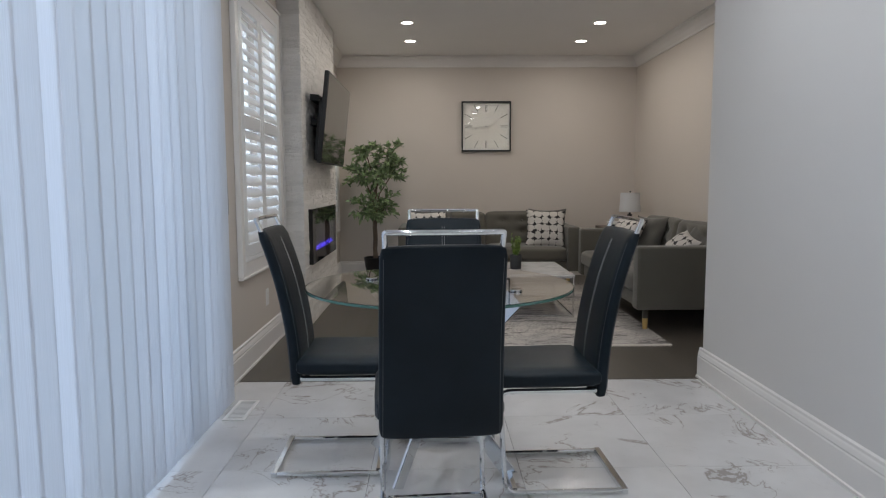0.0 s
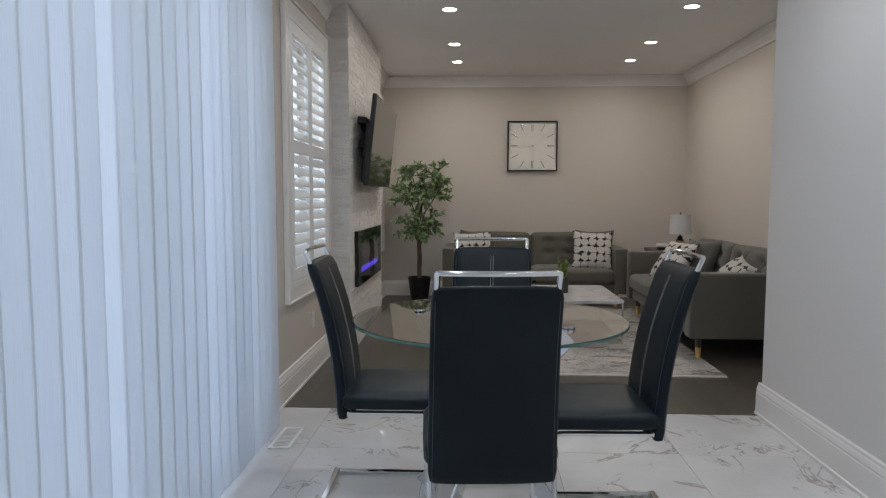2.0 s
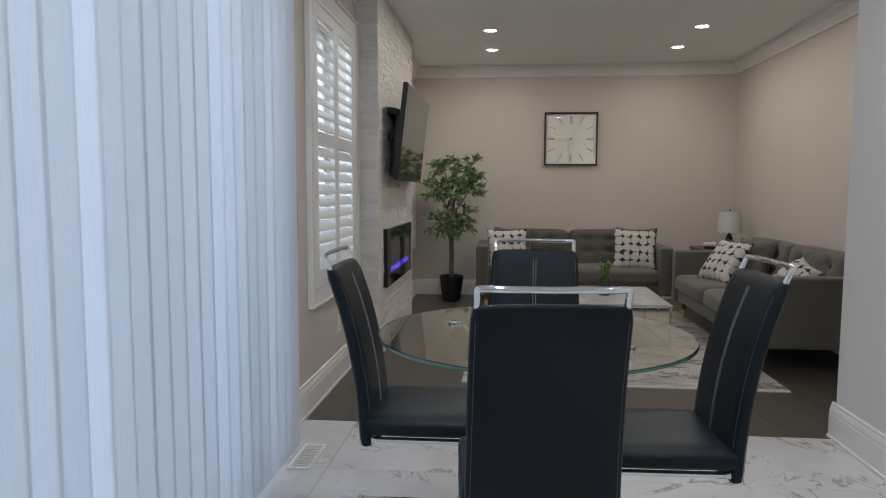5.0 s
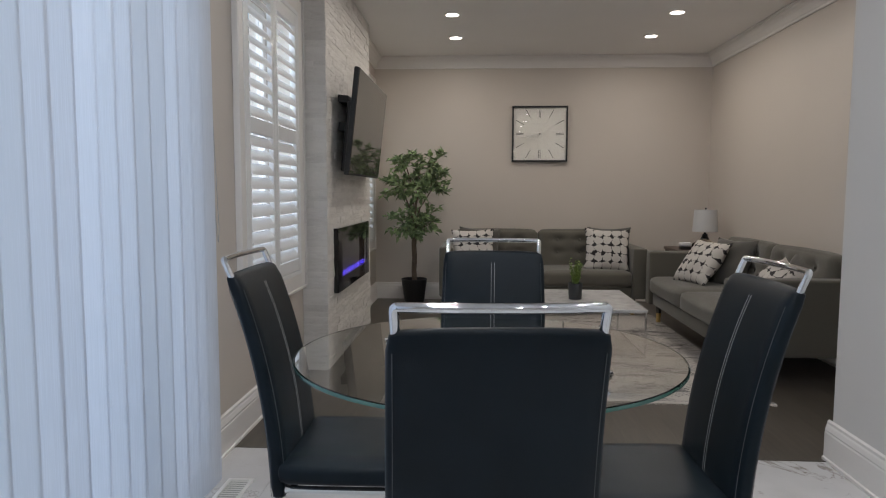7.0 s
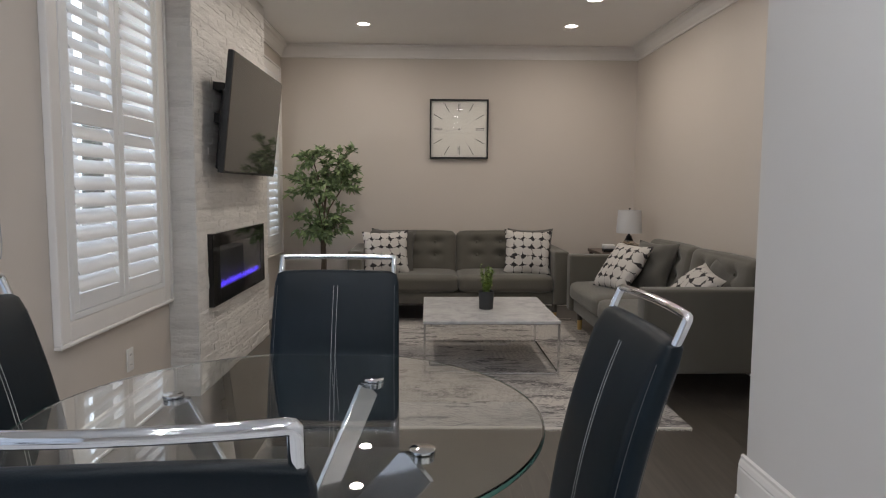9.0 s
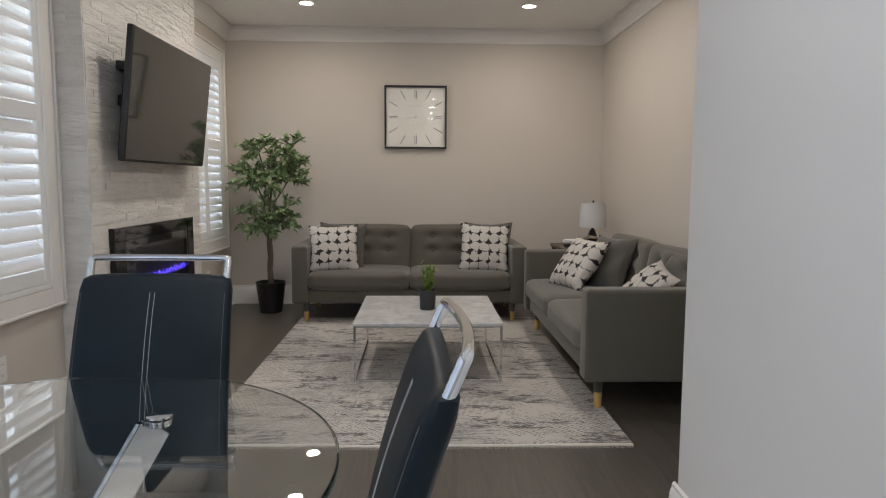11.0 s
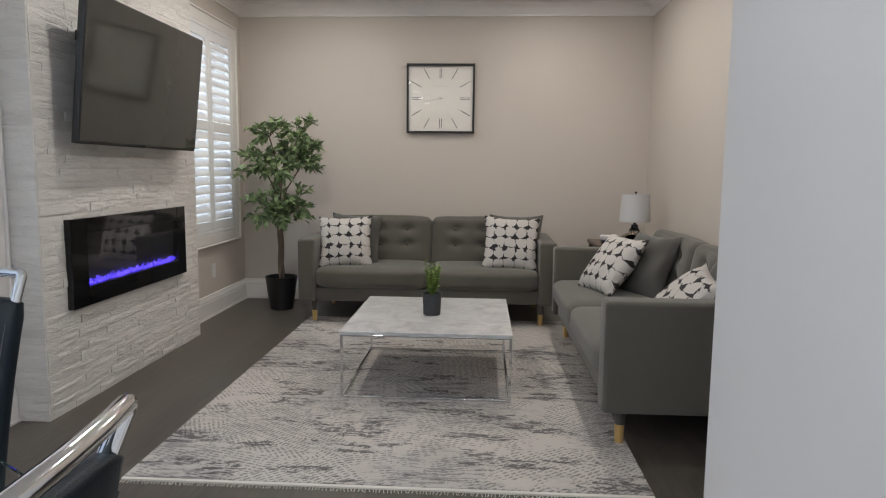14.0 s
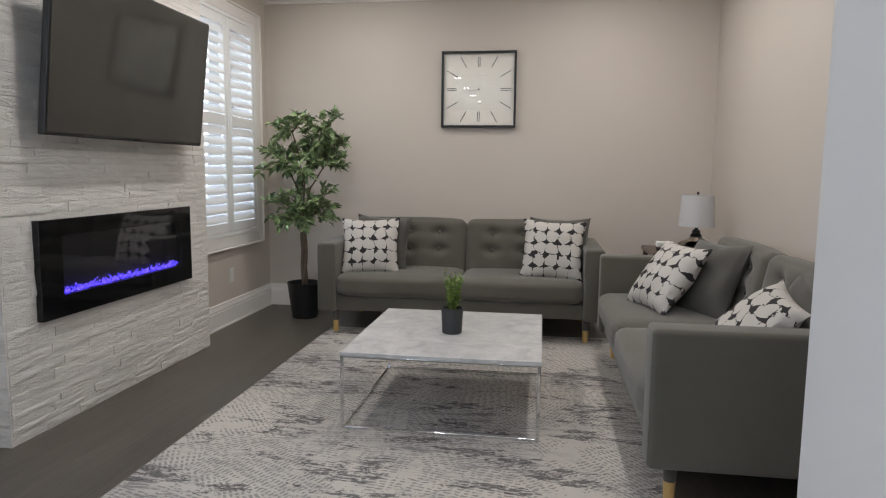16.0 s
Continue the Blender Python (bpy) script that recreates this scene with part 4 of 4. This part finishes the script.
sp = thing("potted_sprig", (0.98, 6.31, 0.3755), "small green artificial plant in a charcoal pot", "plant")
part("pot", lathe([(0.046, 0), (0.05, 0.003), (0.056, 0.125), (0.056, 0.128), (0.051, 0.128), (0.050, 0.115)], 28), POT_GREY, sp, smooth=True)
part("soil", lathe([(0.049, 0.112), (0.049, 0.117)], 24), SOIL, sp)
bm, bs = bmesh.new(), bmesh.new()
for i in range(26):
    a, r = random.uniform(0, 6.28), random.uniform(0.0, 0.035)
    p0 = Vector((r * math.cos(a), r * math.sin(a), 0.115))
    top_ = p0 + Vector((math.cos(a) * random.uniform(0.005, 0.045), math.sin(a) * random.uniform(0.005, 0.045), random.uniform(0.10, 0.225) * (1 - r * 8)))
    add_tube(bs, [p0, (p0 + top_) / 2, top_], 0.0014, 4)
    for k in range(13):
        q = p0.lerp(top_, 0.15 + 0.85 * k / 12)
        t = random.uniform(0, 6.28)
        leaf_into(bm, q, Vector((math.cos(t), math.sin(t), random.uniform(0.2, 1.0))), random.uniform(0.018, 0.03), 0.015, random.uniform(-0.6, 0.6))
part("stems", bs, SPRIG, sp)
part("leaves", bm, SPRIG, sp, kind="stuff")

# ---- tall plant ----
fic = thing("ficus_tree", (-0.47, 8.12, 0), "artificial ficus tree in a black pot on the floor", "plant")
part("pot", lathe([(0.095, 0), (0.10, 0.004), (0.135, 0.27), (0.14, 0.285), (0.132, 0.288), (0.126, 0.25)], 32), POT, fic, smooth=True)
part("soil", lathe([(0.124, 0.24), (0.124, 0.25)], 24), SOIL, fic)
bm = bmesh.new()
for k in range(3):
    ph = k * 2.1
    add_tube(bm, [(0.016 * math.cos(ph + t * 5), 0.016 * math.sin(ph + t * 5), 0.24 + t * 0.62) for t in [i / 12 for i in range(13)]], 0.014, 7)
part("trunk", bm, BARK, fic, smooth=True)
TIERS = [(-0.15, 0.02, 1.52, 0.17, 0.08, 8), (0.19, -0.04, 1.50, 0.16, 0.10, 9), (0.03, 0.05, 1.39, 0.14, 0.08, 5), (-0.20, -0.03, 1.27, 0.20, 0.09, 12),
         (0.20, 0.0, 1.28, 0.17, 0.12, 11), (0.02, -0.07, 1.20, 0.12, 0.08, 5), (-0.14, -0.02, 0.90, 0.18, 0.12, 11), (0.09, 0.02, 0.90, 0.17, 0.12, 11), (-0.02, -0.10, 0.86, 0.15, 0.11, 7)]
bl, bb = bmesh.new(), bmesh.new()
rnd = random.Random(5)
for cx_, cy_, cz_, rr, rh, twigs in TIERS:
    cx_ += 0.035
    c = Vector((cx_ * 0.75, cy_ * 0.7, cz_ - rh * 0.5))
    root = Vector((0, 0, max(0.72, cz_ - 0.48)))
    add_tube(bb, [root, root.lerp(c, 0.5) + Vector((-cx_ * 0.12, 0, 0.03)), c], 0.0065, 5)
    for i in range(twigs + 3):
        a = 2 * math.pi * (i + rnd.uniform(-0.4, 0.4)) / (twigs + 3)
        reach = rnd.uniform(0.4, 1.1)
        tip = Vector((cx_ + math.cos(a) * rr * reach, cy_ + math.sin(a) * rr * 0.85 * reach, cz_ + rnd.uniform(-1.35, 1.35) * rh))
        bend = c.lerp(tip, 0.55) + Vector((0, 0, rnd.uniform(0.02, 0.05)))
        add_tube(bb, [c, bend, tip], 0.0024, 4)
        for k in range(14):
            t = 0.25 + 0.75 * k / 13
            q = c.lerp(bend, t * 2) if t < 0.5 else bend.lerp(tip, t * 2 - 1)
            d = (tip - c).normalized() * rnd.uniform(0.3, 0.9) + Vector((rnd.uniform(-1, 1), rnd.uniform(-1, 1), rnd.uniform(-0.8, 0.55))) * 0.8
            leaf_into(bl, q + Vector((rnd.uniform(-0.012, 0.012), rnd.uniform(-0.012, 0.012), rnd.uniform(-0.012, 0.012))), d, rnd.uniform(0.06, 0.095), rnd.uniform(0.036, 0.052), rnd.uniform(-0.9, 0.9))
part("branch_frame", bb, BARK, fic, smooth=True)
part("crown", bl, LEAF, fic, "dense clumps of small pointed green leaves", kind="stuff")

# ---- corner table and lamp ----
et = thing("end_table", (2.44, 7.93, 0), "dark brown end table in the corner behind sofas", "table")
part("tabletop", box((-0.27, -0.27, 0.62), (0.27, 0.27, 0.65), 0.006), BROWN_WOOD, et)
for sx in (-1, 1):
    for sy in (-1, 1):
        part("leg", box((sx * 0.24 - 0.018, sy * 0.24 - 0.018, 0), (sx * 0.24 + 0.018, sy * 0.24 + 0.018, 0.6195), 0.004), BROWN_WOOD, et)
lamp = thing("table_lamp", (2.50, 7.92, 0.65), "table lamp with white drum shade and glass base", "lamp")
part("base", lathe([(0.055, 0), (0.06, 0.006), (0.13, 0.015), (0.135, 0.03), (0.11, 0.055), (0.06, 0.082), (0.04, 0.095)], 32), GLASS_SMOKE, lamp, "smoky squat glass base", smooth=True)
part("neck", lathe([(0.042, 0.0955), (0.036, 0.115), (0.028, 0.12), (0.026, 0.145), (0.012, 0.15), (0.010, 0.19)], 24), BLACK_PLASTIC, lamp, "dark bronze neck", smooth=True)
part("shade", lathe([(0.122, 0.172), (0.108, 0.392), (0.105, 0.392), (0.119, 0.172)], 40), SHADE, lamp, "white fabric drum shade", smooth=True)
part("finial", lathe([(0.004, 0.385), (0.004, 0.398), (0.010, 0.402), (0.008, 0.412), (0.002, 0.414)], 14), BLACK_PLASTIC, lamp, smooth=True)
part("harp_bar", box((-0.11, -0.003, 0.386), (0.11, 0.003, 0.3895)), CHROME, lamp)
ph = thing("cordless_phone", (2.27, 7.80, 0.6505), "small white cordless phone on its dark base", "phone")
part("handset", box((-0.06, -0.03, 0.03), (0.06, 0.03, 0.07), 0.012, 3), PLASTIC_WHITE, ph)
part("cradle", box((-0.05, -0.045, 0), (0.05, 0.045, 0.0295), 0.008), BLACK_PLASTIC, ph)

# ---- dining set ----
TC = Vector((0.250, 2.923))
dt = thing("dining_table", (TC.x, TC.y, 0), "round glass dining table on crossed mirrored legs", "dining table")
R, SLIP = 0.5475, 0.042
part("tabletop", lathe([(R - 0.004, 0.743), (R - 0.001, 0.7445), (R, 0.747), (R, 0.751), (R - 0.001, 0.7535), (R - 0.004, 0.755)], 96), GLASS, dt, "clear round glass top", loc=(0, SLIP, 0)).visible_shadow = False
bm = bmesh.new()
ring = [[bm.verts.new((r * math.cos(2 * math.pi * k / 96), r * math.sin(2 * math.pi * k / 96), z)) for k in range(96)] for r, z in ((R + 0.0003, 0.7445), (R + 0.0009, 0.7465), (R + 0.0009, 0.7515), (R + 0.0003, 0.7535))]
for p, q in zip(ring, ring[1:]):
    for k in range(96):
        bm.faces.new((p[k], p[(k + 1) % 96], q[(k + 1) % 96], q[k]))
part("glass_rim", bm, GLASS_EDGE, dt, "green polished glass edge", smooth=True, loc=(0, SLIP, 0)).visible_shadow = False
for k in range(4):
    a = radians(-29.5 + 90 * k)
    d = Vector((math.cos(a), math.sin(a), 0))
    s = Vector((-d.y, d.x, 0)) * (0.014 if k % 2 else -0.014)
    p0, p1 = d * 0.335 + Vector((0, 0, 0.728)) + s, d * -0.31 + s
    axis = (p1 - p0).normalized()
    n_ = axis.cross(Vector((-d.y, d.x, 0))).normalized()
    bm = bmesh.new()
    L_ = (p1 - p0).length
    add_box(bm, (-0.006, -0.040, 0), (0.006, 0.040, L_), 0.002)
    m = Matrix((Vector((-d.y, d.x, 0)), n_, axis)).transposed().to_4x4()
    bmesh.ops.transform(bm, matrix=Matrix.Translation(p0) @ m, verts=bm.verts)
    for v in bm.verts:
        v.co.z = max(v.co.z, 0.0005)
    leg = part("leg", bm, CHROME, dt, "mirror-polished flat crossing leg")
    c = d * 0.335
    part("disc", lathe([(0.020, 0.729), (0.022, 0.731), (0.022, 0.7425)], 24, (c.x, c.y)), CHROME, leg, smooth=True)
    bm = lathe([(0.024, 0.7555), (0.025, 0.7565), (0.025, 0.7605), (0.023, 0.762)], 24, (c.x, c.y))
    part("cap", bm, CHROME, leg, "polished chrome fixing cap", smooth=True)


def back_y(z):
    """How far back the chair's backrest stands at height z."""
    t = max(0.0, (z - 0.35) / 0.62)
    return -0.175 - 0.015 * t - 0.10 * t ** 2.2


def chair(loc, turn, label):
    top = thing("dining_chair", loc, label, "chair", "chairs round the glass table", turn)
    # seat
    bm = soft(0.415, 0.43, 0.068, 0.026, 0.007, 12)
    bmesh.ops.translate(bm, vec=(0, 0.035, 0.449), verts=bm.verts)
    seat = part("seat", bm, LEATHER, top, "padded black leather seat", smooth=True)
    # backrest: a curved pad
    bm = soft(0.385, 0.043, 0.611, 0.019, 0.006, 18, wobble=0.0006)
    for v in bm.verts:
        z = v.co.z + 0.6805
        v.co.x *= 1 - 0.05 * (z - 0.35) / 0.62 + 0.02
        v.co = Vector((v.co.x, v.co.y + back_y(z) - 0.004, z))
    back = part("backrest", bm, LEATHER, top, "tall curved black leather backrest", smooth=True)
    zs = [0.38 + 0.57 * k / 14 for k in range(15)]
    rise = lambda z, u: 0.0215 + 0.006 * (1 - u ** 3) * (1 - abs((z - 0.674) / 0.312) ** 3)
    for x in (-0.006, 0.006):
        bm = add_tube(bmesh.new(), [(x, back_y(z) - 0.004 + rise(z, 0), z) for z in zs], 0.0009, 5)
        part("seam", bm, STITCH, back, "pale double stitched seam")
    for x in (-1, 1):
        for s in (-1, 1):
            bm = add_tube(bmesh.new(), [(x * 0.181 * (1.02 - 0.05 * (z - 0.35) / 0.62), back_y(z) - 0.004 + s * 0.0200, z) for z in zs], 0.0008, 5)
            part("edge_seam", bm, EDGE_STITCH, back)
    # top handle
    y0, y1 = back_y(0.95) - 0.004, back_y(0.97) - 0.030
    pts = [(-0.170, y0, 0.95), (-0.172, y1, 1.029), (-0.12, y1 - 0.008, 1.029), (-0.06, y1 - 0.013, 1.029), (0.0, y1 - 0.015, 1.029), (0.06, y1 - 0.013, 1.029), (0.12, y1 - 0.008, 1.029), (0.172, y1, 1.029), (0.170, y0, 0.95)]
    pts = rounded(pts, 0.007, 3)
    bm = add_tube(bmesh.new(), pts, 0.0086, 10)
    part("handle", bm, CHROME, top, "polished chrome top handle", smooth=True)
    # cantilever frame
    w, r = 0.186, 0.0098
    for s in (-1, 1):
        x = s * w
        path = [(x, -0.16, 0.4035), (x, 0.20, 0.4035), (x, 0.175, 0.013), (x, -0.265, 0.013)]
        part("side_tube", add_tube(bmesh.new(), rounded(path, 0.045, 6), r, 8, square=True), CHROME, top, "chrome cantilever side tube", smooth=True)
    part("floor_bar", box((-w - 0.012, -0.287, 0.001), (w + 0.012, -0.263, 0.025), 0.003), CHROME, top)
    part("floor_bar", box((-w + 0.012, 0.128, 0.001), (w - 0.012, 0.15, 0.025), 0.003), CHROME, top)
    part("seat_bar", box((-w + 0.011, -0.15, 0.396), (w - 0.011, -0.128, 0.411), 0.003), CHROME, top)
    return top


CH = "black leather dining chair with chrome cantilever frame and handle"
first = chair((0.234, 2.45, 0), 4.5, CH)
for x, y, a in ((0.268, 3.288, 178.5), (-0.142, 2.988, -89), (0.660, 2.808, 92)):
    copy_thing(first, pose(x, y, 0, 0, 0, a))

stand = thing("black_stand", (-0.417, 0.83, 0), "small matte black pedestal stand with a thin top", "stand")
part("top_plate", box((-0.15, -0.15, 0.85), (0.15, 0.15, 0.877), 0.006, 3), BLACK_PLASTIC, stand)
part("column", lathe([(0.02, 0.016), (0.02, 0.8495)], 16), BLACK_PLASTIC, stand, smooth=True)
part("base_plate", lathe([(0.15, 0.0005), (0.15, 0.010), (0.14, 0.0155)], 32), BLACK_PLASTIC, stand)
part("knob", lathe([(0.024, 0.8772), (0.025, 0.885), (0.018, 0.897), (0.006, 0.901)], 18, (0.055, 0.03)), BLACK_PLASTIC, stand, smooth=True)
part("screw", box((0.1502, 0.085, 0.860), (0.1515, 0.093, 0.868), 0.0005), CHROME, stand)

# ---- small fittings ----
vent = thing("floor_vent", (-0.77, 3.59, 0), "white metal floor register set in marble tile", "vent", kind="structure")
bm = bmesh.new()
for lo, hi in (((-0.055, -0.15, 0.0005), (-0.038, 0.15, 0.005)), ((0.038, -0.15, 0.0005), (0.055, 0.15, 0.005)), ((-0.038, -0.15, 0.0005), (0.038, -0.13, 0.005)), ((-0.038, 0.13, 0.0005), (0.038, 0.15, 0.005))):
    add_box(bm, lo, hi, 0.001)
part("frame", bm, PLASTIC_WHITE, vent)
part("backing", box((-0.0378, -0.1298, 0.0005), (0.0378, 0.1298, 0.0012)), BLACK_PLASTIC, vent)
for k in range(14):
    y = -0.122 + k * 0.0188
    part("slat", box((-0.0375, y - 0.0055, 0.0014), (0.0375, y + 0.0055, 0.0042)), PLASTIC_WHITE, vent)


def outlet(loc):
    top = thing("wall_outlet", loc, "white double wall outlet above the baseboard", "outlet")
    part("plate", box((0, -0.036, -0.058), (0.006, 0.036, 0.058), 0.002), PLASTIC_WHITE, top)
    for z in (-0.025, 0.025):
        s = part("socket", box((0.0062, -0.016, z - 0.015), (0.008, 0.016, z + 0.015), 0.001), TRIM, top)
        for y in (-0.007, 0.006):
            part("slot", box((0.0081, y, z - 0.005), (0.0085, y + 0.002, z + 0.005)), BLACK_PLASTIC, s)


outlet((LEFT, 7.83, 0.37))
outlet((LEFT, 4.9, 0.37))

# ---- floors and stones, piece by piece ----
wood = thing("floor_wood", (0, 0, 0), "dark brown hardwood strip floor", "floor", kind="structure")
TH = 4.085
x = LEFT
PW = 0.127
while x < RIGHT:
    x1 = min(x + PW, RIGHT)
    y = TH - random.uniform(0, 1.0)
    while y < BACK:
        y1 = y + random.uniform(0.9, 1.5)
        a, c = max(y, TH), min(y1, BACK)
        if c - a > 0.02:
            part("plank", box((x + 0.0002, a + 0.0002, -0.012), (x1 - 0.0002, c - 0.0002, 0.0)), WOOD, wood)
        y = y1
    x = x1
tiles = thing("floor_tile", (0, 0, 0), "polished white marble-look floor tiles with grey veins", "floor", kind="structure")
TS = 0.61
x = LEFT - 0.30
mesh_cache = {}
while x < DIN:
    y1 = TH
    while y1 > REAR:
        x1, y0 = min(x + TS, DIN), max(y1 - TS, REAR)
        key = (round(x1 - x, 4), round(y1 - y0, 4))
        if key not in mesh_cache:
            ob = part("tile", box((0.0008, 0.0008, -0.012), (key[0] - 0.0008, key[1] - 0.0008, 0), 0.0006, 1), TILE, tiles)
            mesh_cache[key] = ob.data
        else:
            ob = new("tile", mesh_cache[key])
            ob.parent = tiles
        ob.location = (x, y0, 0)
        y1 -= TS
    x += TS
part("threshold", box((LEFT, TH - 0.002, -0.005), (DIN, TH + 0.006, 0.0035), 0.001), WOOD, tiles)


def lay_stones(face, lo, hi, skip, singles):
    """Courses of split stones on one face; those of the lowest courses are pieces of their own."""
    verts, faces = [], []
    levels = [0.0]
    while levels[-1] < CEIL - 0.05:
        levels.append(levels[-1] + random.choice((0.030, 0.038, 0.044, 0.048)))
    levels[-1] = CEIL - 0.002
    for z0, z1 in zip(levels, levels[1:]):
        a = lo
        first_len = random.uniform(0.08, 0.3)
        while a < hi - 1e-4:
            c = a + (first_len if a == lo else random.uniform(0.13, 0.34))
            if c > hi - 0.07:
                c = hi
            out = random.uniform(0.013, 0.0185)
            if face != "front":
                out *= 0.6
            segs = [(a, c)]
            if skip and z1 > skip[2] and z0 < skip[3]:
                segs = [(p, q) for p, q in ((a, min(c, skip[0])), (max(a, skip[1]), c)) if q - p > 0.01]
            for p, q in segs:
                vs = stone_verts(face, p, q, z0, z1, out)
                if z0 < singles:
                    me = bpy.data.meshes.new("stone")
                    me.from_pydata(vs, [], STONE_FACES)
                    me.materials.append(STONE)
                    ob = new("stone", me)
                    ob.parent = chimney
                else:
                    b0 = len(verts)
                    verts.extend(vs)
                    faces.extend([tuple(b0 + i for i in f) for f in STONE_FACES])
            a = c
    if not verts:
        return
    me = bpy.data.meshes.new("stonework")
    me.from_pydata(verts, [], faces)
    me.materials.append(STONE)
    ob = new("stonework", me)
    ob.parent = chimney
    tagged(ob, kind="stuff")


lay_stones("front", CY0, CY1, (fy0 + 0.03, fy1 - 0.03, fz0 + 0.03, fz1 - 0.03), 1.5)
lay_stones("south", LEFT, CX + 0.014, None, CEIL)
lay_stones("north", LEFT, CX + 0.014, None, 0.0)
